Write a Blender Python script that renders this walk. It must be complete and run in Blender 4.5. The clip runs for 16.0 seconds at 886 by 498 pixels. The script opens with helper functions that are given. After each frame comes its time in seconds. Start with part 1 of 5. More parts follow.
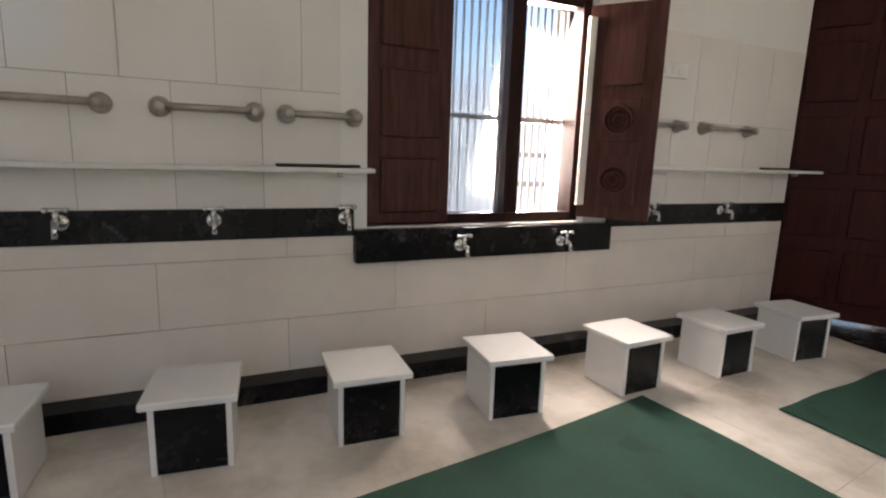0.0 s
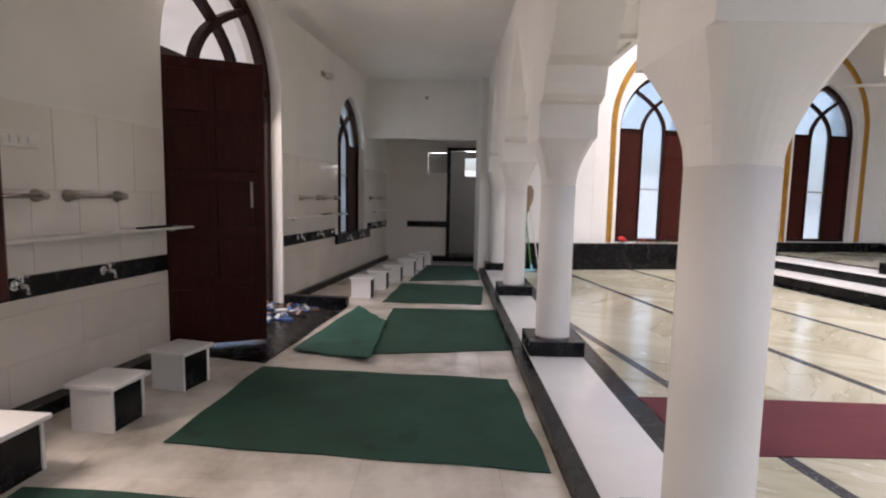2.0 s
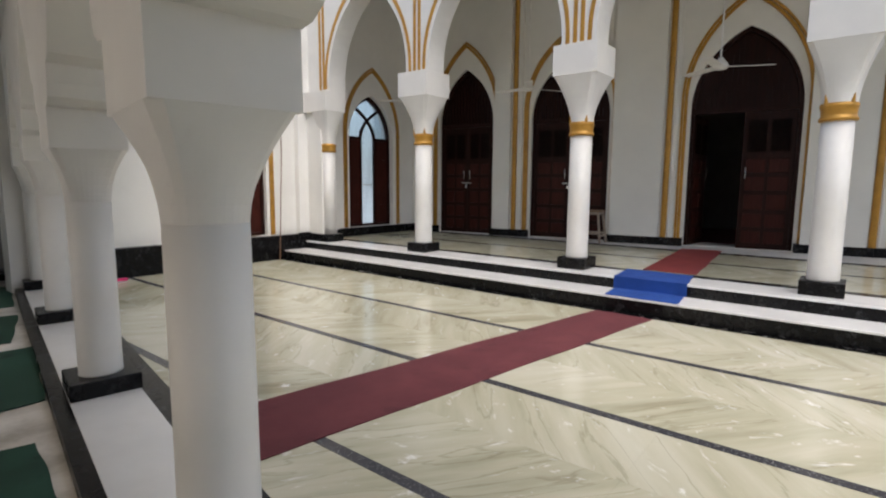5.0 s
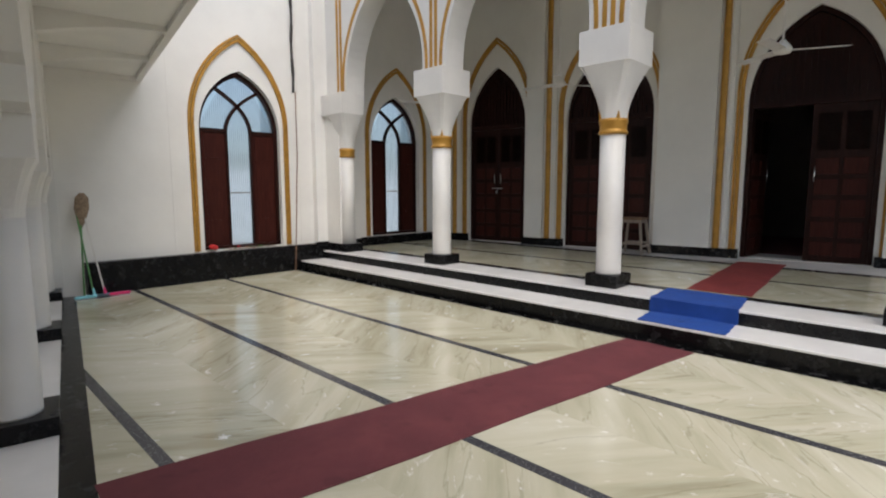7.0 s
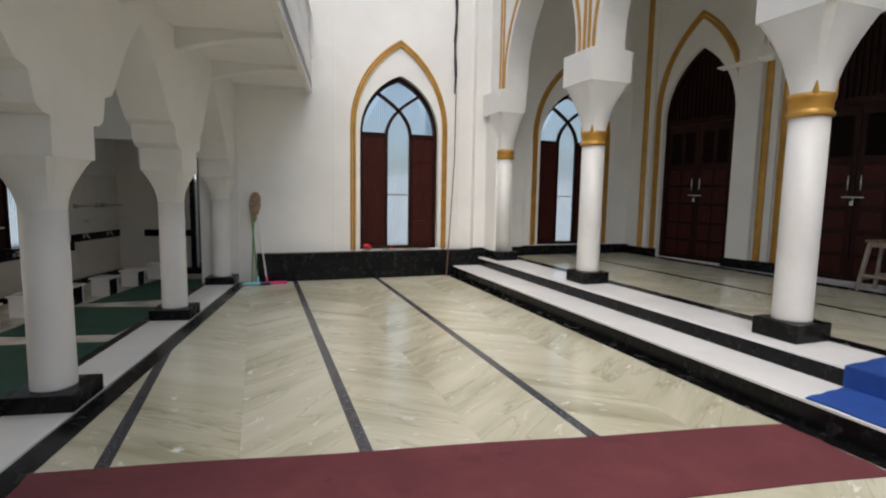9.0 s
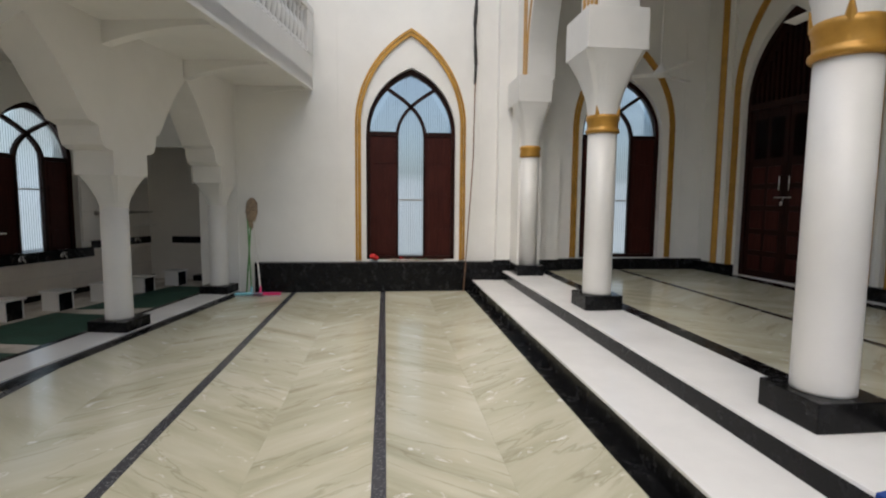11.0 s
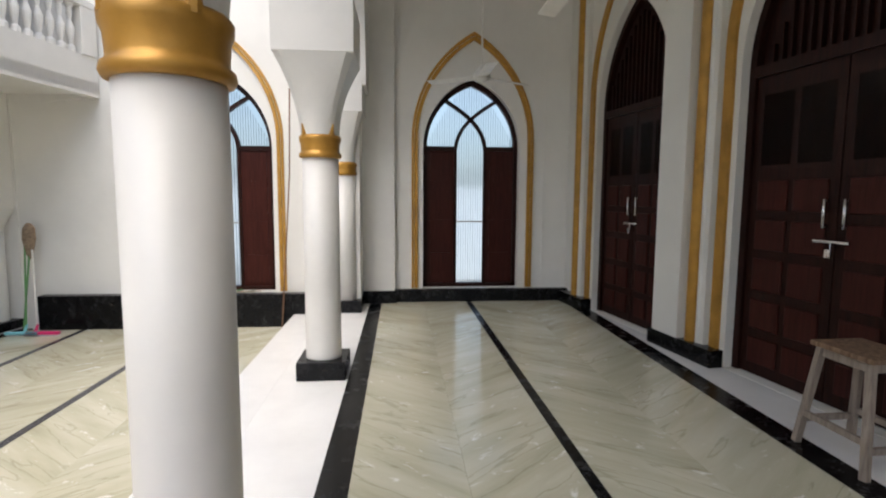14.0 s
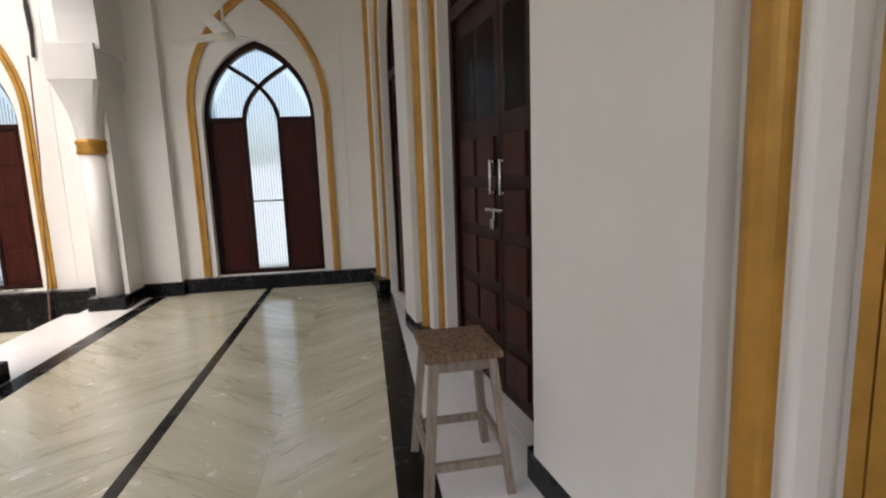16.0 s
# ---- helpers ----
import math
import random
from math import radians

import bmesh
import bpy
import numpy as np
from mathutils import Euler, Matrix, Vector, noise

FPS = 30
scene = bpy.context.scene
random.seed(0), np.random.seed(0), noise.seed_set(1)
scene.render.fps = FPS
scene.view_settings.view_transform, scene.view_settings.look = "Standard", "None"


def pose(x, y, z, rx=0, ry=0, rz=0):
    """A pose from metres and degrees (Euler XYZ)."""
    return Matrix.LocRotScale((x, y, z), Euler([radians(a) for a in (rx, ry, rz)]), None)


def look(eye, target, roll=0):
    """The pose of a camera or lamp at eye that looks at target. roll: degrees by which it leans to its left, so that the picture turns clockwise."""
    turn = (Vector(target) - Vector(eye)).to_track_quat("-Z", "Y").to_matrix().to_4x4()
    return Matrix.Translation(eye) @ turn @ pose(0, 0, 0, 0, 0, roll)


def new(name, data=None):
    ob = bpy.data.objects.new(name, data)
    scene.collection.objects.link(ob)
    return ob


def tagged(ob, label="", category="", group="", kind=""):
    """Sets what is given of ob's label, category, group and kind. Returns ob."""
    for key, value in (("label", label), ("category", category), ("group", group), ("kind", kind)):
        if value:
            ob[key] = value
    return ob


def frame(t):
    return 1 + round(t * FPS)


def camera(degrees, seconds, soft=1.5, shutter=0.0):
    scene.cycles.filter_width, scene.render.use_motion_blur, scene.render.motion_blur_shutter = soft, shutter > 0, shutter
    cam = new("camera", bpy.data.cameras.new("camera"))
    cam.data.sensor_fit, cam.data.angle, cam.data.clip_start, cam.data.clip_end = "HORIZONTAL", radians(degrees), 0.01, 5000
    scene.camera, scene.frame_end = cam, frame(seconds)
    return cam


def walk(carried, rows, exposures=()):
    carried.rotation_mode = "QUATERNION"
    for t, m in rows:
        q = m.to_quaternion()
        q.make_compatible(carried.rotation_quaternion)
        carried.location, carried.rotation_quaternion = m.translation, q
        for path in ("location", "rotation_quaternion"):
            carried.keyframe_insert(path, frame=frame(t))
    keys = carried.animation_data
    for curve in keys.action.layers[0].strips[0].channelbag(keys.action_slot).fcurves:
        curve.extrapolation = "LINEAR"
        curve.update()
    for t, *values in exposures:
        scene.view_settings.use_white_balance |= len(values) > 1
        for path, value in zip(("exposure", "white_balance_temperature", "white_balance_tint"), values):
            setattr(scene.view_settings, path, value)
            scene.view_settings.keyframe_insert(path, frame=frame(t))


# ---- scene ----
cam = camera(81.56, 16.0, soft=2.1)

PATH = [
    (0, (-6.206, -7.855, 0.926), (-7.668, -6.537, 0.571), 1.86),
    (0.5, (-6.122, -7.869, 1.014), (-7.141, -6.181, 0.681), 2.56),
    (1, (-5.991, -8.004, 1.101), (-6.491, -6.088, 0.816), 2.31),
    (1.5, (-5.887, -8.077, 1.122), (-5.913, -6.091, 0.889), 1.24),
    (2, (-5.785, -8.065, 1.157), (-5.473, -6.099, 0.958), 1.14),
    (2.5, (-5.717, -8.089, 1.182), (-5.217, -6.161, 1.006), 1.81),
    (3, (-5.659, -8.240, 1.258), (-4.911, -6.395, 1.070), 2.04),
    (3.5, (-5.626, -8.390, 1.316), (-4.503, -6.746, 1.123), 2.44),
    (4, (-5.680, -8.309, 1.355), (-4.209, -6.968, 1.164), 2.56),
    (6.5, (-4.902, -8.216, 1.393), (-3.332, -7.004, 1.134), -0.20),
    (7, (-4.663, -8.157, 1.410), (-3.240, -6.771, 1.182), -0.07),
    (7.5, (-4.331, -8.213, 1.392), (-3.116, -6.637, 1.185), 0.73),
    (8, (-3.985, -8.243, 1.377), (-2.956, -6.543, 1.150), 1.74),
    (8.5, (-3.567, -8.234, 1.389), (-2.701, -6.446, 1.165), 1.45),
    (9, (-3.095, -8.256, 1.398), (-2.419, -6.386, 1.185), 0.97),
    (11.5, (-0.766, -7.440, 1.340), (-0.590, -5.456, 1.155), 0.45),
    (12, (-0.295, -7.265, 1.328), (-0.146, -5.280, 1.143), 0.35),
    (12.5, (0.130, -7.150, 1.390), (0.279, -5.165, 1.192), 0.33),
    (13, (0.553, -7.067, 1.520), (0.708, -5.082, 1.322), 0.45),
    (13.5, (0.995, -6.954, 1.658), (1.154, -4.972, 1.448), 0.33),
    (14, (1.510, -6.845, 1.739), (1.672, -4.862, 1.535), 0.33),
    (14.5, (1.991, -6.730, 1.742), (2.166, -4.746, 1.559), 0.72),
    (15, (2.506, -6.559, 1.736), (2.718, -4.579, 1.545), -0.11),
    (15.5, (3.068, -6.493, 1.702), (3.297, -4.521, 1.464), -1.38),
    (16, (3.668, -6.498, 1.679), (3.957, -4.541, 1.380), -2.06),
]
EXPOSURES = ((0.0, 1.62, 6500, 13), (1.0, 1.5, 6500, 18), (1.5, 1.28, 6500, 19), (2.0, 1.1, 6500, 19), (3.0, 0.85, 6500, 15), (3.5, 0.76, 6500, 13), (4.2, 0.6, 6500, 11), (6.3, 0.3, 6500, 9),
             (7.0, 0.26, 6500, 9), (9.0, 0.24, 6500, 9), (11.5, 0.08, 6600, 8), (12.5, 0.24, 6600, 8), (13.5, 0.6, 6500, 10), (14.5, 0.76, 6500, 9), (15.0, 0.84, 6600, 10), (16.0, 0.98, 6900, 14))
walk(cam, [(t, look(eye, target, roll)) for t, eye, target, roll in PATH], EXPOSURES)

# ---- world and light ----
world = bpy.data.worlds.new("overcast_sky")
scene.world = world
world.use_nodes = True
wn = world.node_tree
sky = wn.nodes.new("ShaderNodeTexSky")
sky.sky_type = "NISHITA"
sky.sun_disc = False
sky.sun_elevation, sky.sun_rotation = radians(62), radians(201)
sky.air_density, sky.dust_density, sky.ozone_density = 1.0, 4.0, 1.0
wn.links.new(sky.outputs[0], wn.nodes["Background"].inputs[0])
wn.nodes["Background"].inputs[1].default_value = 0.15
sun = new("sun", bpy.data.lights.new("sun", "SUN"))
sun.data.energy, sun.data.angle, sun.data.color = 1.45, radians(80), (0.96, 0.98, 1.0)
sun.matrix_world = look((-1.35, -3.5, 7.2), (0, 0, 0))


def opening_light(m, x, y, z, wide, high, aim, watts, tone=(0.93, 0.97, 1.0)):
    """Daylight that stands in a window's or door's opening."""
    lamp = new("daylight", bpy.data.lights.new("daylight", "AREA"))
    lamp.data.shape, lamp.data.size, lamp.data.size_y = "RECTANGLE", wide, high
    lamp.data.energy, lamp.data.color = watts, tone
    lamp.matrix_world = m @ look((x, y, z), (x + aim[0], y + aim[1], z + aim[2]))


# ---- local frames: hall (world), arcade, wash wall ----
HALL = Matrix.Identity(4)
ARC = pose(-3.610, 0.0, 0, 0, 0, -9.52)
WASH = pose(-7.126, -3.802, 0, 0, 0, -17.5)
ROOM = ARC @ pose(0.15, 0.1, 0)
WF = -0.045     # wash floor
LEDGE = 0.02    # arcade ledge
PLAT = 0.305    # raised verandah
STEP = 0.165


WARM = (1.0, 0.86, 0.76)
# daylight in the openings of the outer walls
opening_light(WASH, -0.36, -2.03, 1.20, 0.34, 1.05, (1, -0.15, -0.5), 30, WARM)
opening_light(WASH, -0.62, 0.75, 1.5, 1.7, 2.9, (1, -0.2, -0.8), 19, WARM)
opening_light(WASH, -0.42, 3.95, 1.6, 1.2, 2.0, (1, 0, -0.1), 6)
opening_light(WASH, -0.42, -4.55, 1.65, 0.85, 0.55, (1, 0, -0.5), 7, WARM)
opening_light(ROOM, -0.46, 2.95, 1.81, 0.3, 0.36, (0, -1, 0), 2)
opening_light(ROOM, -1.17, 1.75, 1.81, 0.36, 0.36, (0, -1, 0), 2)
opening_light(HALL, -0.865, 0.75, 1.9, 1.3, 2.8, (0, -1, 0), 4)
opening_light(HALL, 2.46, 0.75, 1.9, 1.3, 2.8, (0, -1, 0), 5)

# ---- materials ----
def nodes_of(name):
    m = bpy.data.materials.new(name)
    m.use_nodes = True
    nt = m.node_tree
    return m, nt, nt.nodes["Principled BSDF"]


def add(nt, kind, **inputs):
    n = nt.nodes.new(kind)
    for k, v in inputs.items():
        n.inputs[k.replace("_", " ")].default_value = v
    return n


def coords(nt, scale=(1, 1, 1), use="Object"):
    tc = nt.nodes.new("ShaderNodeTexCoord")
    mp = nt.nodes.new("ShaderNodeMapping")
    mp.inputs["Scale"].default_value = scale
    nt.links.new(tc.outputs[use], mp.inputs[0])
    return mp.outputs[0]


def ramp(nt, fac, stops):
    r = nt.nodes.new("ShaderNodeValToRGB")
    while len(r.color_ramp.elements) < len(stops):
        r.color_ramp.elements.new(0.5)
    for e, (p, c) in zip(r.color_ramp.elements, stops):
        e.position, e.color = p, (*c, 1)
    nt.links.new(fac, r.inputs[0])
    return r.outputs[0]


def surface(name, base, rough=0.5, spread=0.08, scale=3.0, fine=60.0, bump=0.05, metal=0.0, tint=None, random_spread=0.0, coat=0.0):
    """A painted, stone or metal surface with wear at two scales."""
    m, nt, p = nodes_of(name)
    v = coords(nt)
    big = add(nt, "ShaderNodeTexNoise", Scale=scale, Detail=5.0, Roughness=0.6)
    small = add(nt, "ShaderNodeTexNoise", Scale=fine, Detail=3.0)
    nt.links.new(v, big.inputs["Vector"])
    nt.links.new(v, small.inputs["Vector"])
    dark = tuple(c * (1 - spread) for c in (tint or base))
    light = tuple(min(1, c * (1 + spread * 0.6)) for c in base)
    col = ramp(nt, big.outputs["Fac"], [(0.32, dark), (0.62, light)])
    hs = nt.nodes.new("ShaderNodeHueSaturation")
    nt.links.new(col, hs.inputs["Color"])
    if random_spread:
        oi = nt.nodes.new("ShaderNodeObjectInfo")
        mr = add(nt, "ShaderNodeMapRange", To_Min=1 - random_spread, To_Max=1 + random_spread)
        nt.links.new(oi.outputs["Random"], mr.inputs["Value"])
        nt.links.new(mr.outputs[0], hs.inputs["Value"])
    nt.links.new(hs.outputs[0], p.inputs["Base Color"])
    rr = add(nt, "ShaderNodeMapRange", To_Min=max(0.02, rough - 0.07), To_Max=min(1, rough + 0.09))
    nt.links.new(big.outputs["Fac"], rr.inputs["Value"])
    nt.links.new(rr.outputs[0], p.inputs["Roughness"])
    p.inputs["Metallic"].default_value = metal
    p.inputs["Coat Weight"].default_value = coat
    b = add(nt, "ShaderNodeBump", Strength=bump, Distance=0.01)
    nt.links.new(small.outputs["Fac"], b.inputs["Height"])
    nt.links.new(b.outputs[0], p.inputs["Normal"])
    return m


def beige_marble(name, turn):
    """Polished beige-green marble, veins raked at an angle, so that mirrored bays meet in chevrons."""
    m, nt, p = nodes_of(name)
    tc = nt.nodes.new("ShaderNodeTexCoord")
    oi = nt.nodes.new("ShaderNodeObjectInfo")
    mp = nt.nodes.new("ShaderNodeMapping")
    turned = nt.nodes.new("ShaderNodeMapping")
    turned.inputs["Rotation"].default_value = (0, 0, radians(turn))
    nt.links.new(tc.outputs["Object"], turned.inputs[0])
    mp.inputs["Scale"].default_value = (0.38, 2.5, 1)
    nt.links.new(turned.outputs[0], mp.inputs[0])
    warp = add(nt, "ShaderNodeTexNoise", Scale=1.1, Detail=4.0)
    nt.links.new(mp.outputs[0], warp.inputs["Vector"])
    mix = nt.nodes.new("ShaderNodeVectorMath")
    mix.operation = "MULTIPLY_ADD"
    mix.inputs[1].default_value = (0.5, 0.5, 0.5)
    nt.links.new(warp.outputs["Color"], mix.inputs[0])
    nt.links.new(mp.outputs[0], mix.inputs[2])
    veins = add(nt, "ShaderNodeTexNoise", Scale=1.6, Detail=9.0, Roughness=0.57)
    nt.links.new(mix.outputs[0], veins.inputs["Vector"])
    col = ramp(nt, veins.outputs["Fac"], [(0.27, (0.38, 0.355, 0.245)), (0.42, (0.515, 0.49, 0.36)), (0.56, (0.585, 0.56, 0.43)), (0.74, (0.655, 0.635, 0.52))])
    crack = add(nt, "ShaderNodeTexNoise", Scale=1.5, Detail=6.0, Roughness=0.5)
    nt.links.new(mix.outputs[0], crack.inputs["Vector"])
    line = ramp(nt, crack.outputs["Fac"], [(0.484, (1, 1, 1)), (0.497, (0.5, 0.46, 0.38)), (0.507, (1, 1, 1))])
    mul = nt.nodes.new("ShaderNodeMix")
    mul.data_type, mul.blend_type = "RGBA", "MULTIPLY"
    mul.inputs[0].default_value = 0.46
    nt.links.new(col, mul.inputs[6])
    nt.links.new(line, mul.inputs[7])
    white = add(nt, "ShaderNodeTexNoise", Scale=3.3, Detail=7.0, Roughness=0.7)
    nt.links.new(mix.outputs[0], white.inputs["Vector"])
    wf = ramp(nt, white.outputs["Fac"], [(0.63, (0, 0, 0)), (0.74, (0.8, 0.8, 0.8))])
    wm = nt.nodes.new("ShaderNodeMix")
    wm.data_type = "RGBA"
    wm.inputs[7].default_value = (0.74, 0.72, 0.65, 1)
    nt.links.new(wf, wm.inputs[0])
    nt.links.new(mul.outputs[2], wm.inputs[6])
    fm = nt.nodes.new("ShaderNodeMapping")
    fm.inputs["Scale"].default_value = (1.5, 3.0, 1)
    nt.links.new(turned.outputs[0], fm.inputs[0])
    fleck = add(nt, "ShaderNodeTexNoise", Scale=3.4, Detail=8.0, Roughness=0.68, Distortion=0.6)
    nt.links.new(fm.outputs[0], fleck.inputs["Vector"])
    ff = ramp(nt, fleck.outputs["Fac"], [(0.605, (0, 0, 0)), (0.675, (1, 1, 1))])
    fx = nt.nodes.new("ShaderNodeMix")
    fx.data_type = "RGBA"
    fx.inputs[7].default_value = (0.80, 0.79, 0.74, 1)
    nt.links.new(ff, fx.inputs[0])
    nt.links.new(wm.outputs[2], fx.inputs[6])
    wm = fx
    hs = nt.nodes.new("ShaderNodeHueSaturation")
    mr = add(nt, "ShaderNodeMapRange", To_Min=0.985, To_Max=1.015)
    nt.links.new(oi.outputs["Random"], mr.inputs["Value"])
    nt.links.new(mr.outputs[0], hs.inputs["Value"])
    nt.links.new(wm.outputs[2], hs.inputs["Color"])
    nt.links.new(hs.outputs[0], p.inputs["Base Color"])
    smear = add(nt, "ShaderNodeTexNoise", Scale=2.0, Detail=4.0)
    nt.links.new(tc.outputs["Object"], smear.inputs["Vector"])
    rr = add(nt, "ShaderNodeMapRange", To_Min=0.06, To_Max=0.2)
    nt.links.new(smear.outputs["Fac"], rr.inputs["Value"])
    nt.links.new(rr.outputs[0], p.inputs["Roughness"])
    return m


def wood(name, dark, light, rough=0.4):
    m, nt, p = nodes_of(name)
    v = coords(nt, (14, 14, 1.2))
    g = add(nt, "ShaderNodeTexNoise", Scale=3.0, Detail=8.0, Roughness=0.65)
    nt.links.new(v, g.inputs["Vector"])
    col = ramp(nt, g.outputs["Fac"], [(0.3, dark), (0.68, light)])
    nt.links.new(col, p.inputs["Base Color"])
    big = add(nt, "ShaderNodeTexNoise", Scale=4.0, Detail=3.0)
    nt.links.new(coords(nt), big.inputs["Vector"])
    rr = add(nt, "ShaderNodeMapRange", To_Min=rough - 0.1, To_Max=rough + 0.15)
    nt.links.new(big.outputs["Fac"], rr.inputs["Value"])
    nt.links.new(rr.outputs[0], p.inputs["Roughness"])
    p.inputs["Specular IOR Level"].default_value = 0.14
    b = add(nt, "ShaderNodeBump", Strength=0.12, Distance=0.004)
    nt.links.new(g.outputs["Fac"], b.inputs["Height"])
    nt.links.new(b.outputs[0], p.inputs["Normal"])
    return m


def woven(name, a, b_col, scale=260.0, stain=0.25):
    m, nt, p = nodes_of(name)
    v = coords(nt)
    w = add(nt, "ShaderNodeTexNoise", Scale=scale, Detail=2.0)
    s = add(nt, "ShaderNodeTexNoise", Scale=2.6, Detail=5.0, Roughness=0.6)
    nt.links.new(v, w.inputs["Vector"])
    nt.links.new(v, s.inputs["Vector"])
    col = ramp(nt, s.outputs["Fac"], [(0.3, tuple(c * (1 - stain) for c in a)), (0.5, a), (0.75, b_col)])
    grain = ramp(nt, w.outputs["Fac"], [(0.3, (0.72, 0.72, 0.72)), (0.7, (1, 1, 1))])
    mul = nt.nodes.new("ShaderNodeMix")
    mul.data_type, mul.blend_type = "RGBA", "MULTIPLY"
    mul.inputs[0].default_value = 1.0
    nt.links.new(col, mul.inputs[6])
    nt.links.new(grain, mul.inputs[7])
    blot = add(nt, "ShaderNodeTexNoise", Scale=5.5, Detail=2.0, Roughness=0.4)
    nt.links.new(v, blot.inputs["Vector"])
    spots = ramp(nt, blot.outputs["Fac"], [(0.66, (1, 1, 1)), (0.70, (0.62, 0.62, 0.62))])
    worn = nt.nodes.new("ShaderNodeMix")
    worn.data_type, worn.blend_type = "RGBA", "MULTIPLY"
    worn.inputs[0].default_value = min(1.0, stain * 3)
    nt.links.new(mul.outputs[2], worn.inputs[6])
    nt.links.new(spots, worn.inputs[7])
    nt.links.new(worn.outputs[2], p.inputs["Base Color"])
    p.inputs["Roughness"].default_value = 0.85
    bm_ = add(nt, "ShaderNodeBump", Strength=0.4, Distance=0.004)
    nt.links.new(w.outputs["Fac"], bm_.inputs["Height"])
    nt.links.new(bm_.outputs[0], p.inputs["Normal"])
    return m


def black_granite(name):
    m, nt, p = nodes_of(name)
    v = coords(nt)
    s = add(nt, "ShaderNodeTexNoise", Scale=9.0, Detail=8.0, Roughness=0.7)
    k = add(nt, "ShaderNodeTexNoise", Scale=220.0, Detail=1.0)
    nt.links.new(v, s.inputs["Vector"])
    nt.links.new(v, k.inputs["Vector"])
    col = ramp(nt, s.outputs["Fac"], [(0.5, (0.005, 0.005, 0.0055)), (0.66, (0.010, 0.010, 0.011)), (0.8, (0.03, 0.034, 0.036))])
    warp = add(nt, "ShaderNodeTexNoise", Scale=4.5, Detail=6.0, Roughness=0.65)
    nt.links.new(v, warp.inputs["Vector"])
    vein = ramp(nt, warp.outputs["Fac"], [(0.488, (0, 0, 0)), (0.498, (0.5, 0.5, 0.5)), (0.508, (0, 0, 0))])
    gate = ramp(nt, s.outputs["Fac"], [(0.5, (0, 0, 0)), (0.62, (1, 1, 1))])
    both = nt.nodes.new("ShaderNodeMix")
    both.data_type, both.blend_type = "RGBA", "MULTIPLY"
    both.inputs[0].default_value = 1.0
    nt.links.new(vein, both.inputs[6])
    nt.links.new(gate, both.inputs[7])
    lit = nt.nodes.new("ShaderNodeMix")
    lit.data_type = "RGBA"
    lit.inputs[7].default_value = (0.16, 0.16, 0.165, 1)
    nt.links.new(both.outputs[2], lit.inputs[0])
    nt.links.new(col, lit.inputs[6])
    nt.links.new(lit.outputs[2], p.inputs["Base Color"])
    p.inputs["Specular IOR Level"].default_value = 0.2
    rr = add(nt, "ShaderNodeMapRange", To_Min=0.16, To_Max=0.36)
    nt.links.new(s.outputs["Fac"], rr.inputs["Value"])
    nt.links.new(rr.outputs[0], p.inputs["Roughness"])
    return m


def pane_glass(name, frosted, tone=(0.85, 0.92, 1.0)):
    m, nt, p = nodes_of(name)
    p.inputs["Base Color"].default_value = (*tone, 1)
    p.inputs["Roughness"].default_value = frosted
    p.inputs["Transmission Weight"].default_value = 1.0
    p.inputs["IOR"].default_value = 1.1
    v = coords(nt, (1, 1, 0.05))
    w = add(nt, "ShaderNodeTexNoise", Scale=70.0, Detail=1.0)
    nt.links.new(v, w.inputs["Vector"])
    b = add(nt, "ShaderNodeBump", Strength=0.2, Distance=0.004)
    nt.links.new(w.outputs["Fac"], b.inputs["Height"])
    nt.links.new(b.outputs[0], p.inputs["Normal"])
    return m


WHITE = surface("white_wall_paint", (0.80, 0.785, 0.745), 0.55, 0.05, 1.2, 45, 0.04)
CREAM = surface("cream_wall_paint", (0.76, 0.745, 0.69), 0.5, 0.05, 1.0, 40, 0.04)
GLOSS = surface("white_gloss_paint", (0.72, 0.705, 0.67), 0.35, 0.05, 2.0, 50, 0.03)
TILE = surface("cream_glazed_tile", (0.77, 0.705, 0.63), 0.22, 0.07, 2.5, 30, 0.02, random_spread=0.03)
UTILE = surface("white_glazed_tile", (0.79, 0.75, 0.69), 0.14, 0.03, 2.5, 20, 0.03, random_spread=0.02)
WMARBLE = surface("white_marble", (0.83, 0.82, 0.80), 0.2, 0.06, 1.6, 30, 0.01, random_spread=0.02)
FMARBLE = surface("cream_floor_marble", (0.73, 0.68, 0.61), 0.22, 0.2, 2.6, 14, 0.01, tint=(0.60, 0.54, 0.45), random_spread=0.04)
JOINT = surface("grey_joint", (0.42, 0.40, 0.36), 0.8, 0.1)
BLACK = black_granite("black_granite")
GREYG = surface("grey_granite_strip", (0.06, 0.06, 0.068), 0.25, 0.12, 60, 160, 0.01)
BEIGE_A = beige_marble("beige_marble_raked_one_way", 38)
BEIGE_B = beige_marble("beige_marble_raked_other_way", -38)
GOLD = surface("gold_paint", (0.47, 0.245, 0.042), 0.36, 0.2, 6, 70, 0.05, metal=0.35)
BROWN = wood("dark_brown_teak", (0.011, 0.0036, 0.0027), (0.030, 0.009, 0.006), 0.38)
REDWOOD = wood("red_brown_teak", (0.028, 0.0068, 0.005), (0.060, 0.0145, 0.0105), 0.36)
SEATWOOD = wood("scratched_brown_wood", (0.09, 0.05, 0.03), (0.30, 0.20, 0.13), 0.6)
OLDWOOD = wood("weathered_wood", (0.20, 0.16, 0.13), (0.36, 0.30, 0.25), 0.7)
GREEN = woven("green_floor_mat", (0.018, 0.075, 0.048), (0.024, 0.095, 0.062))
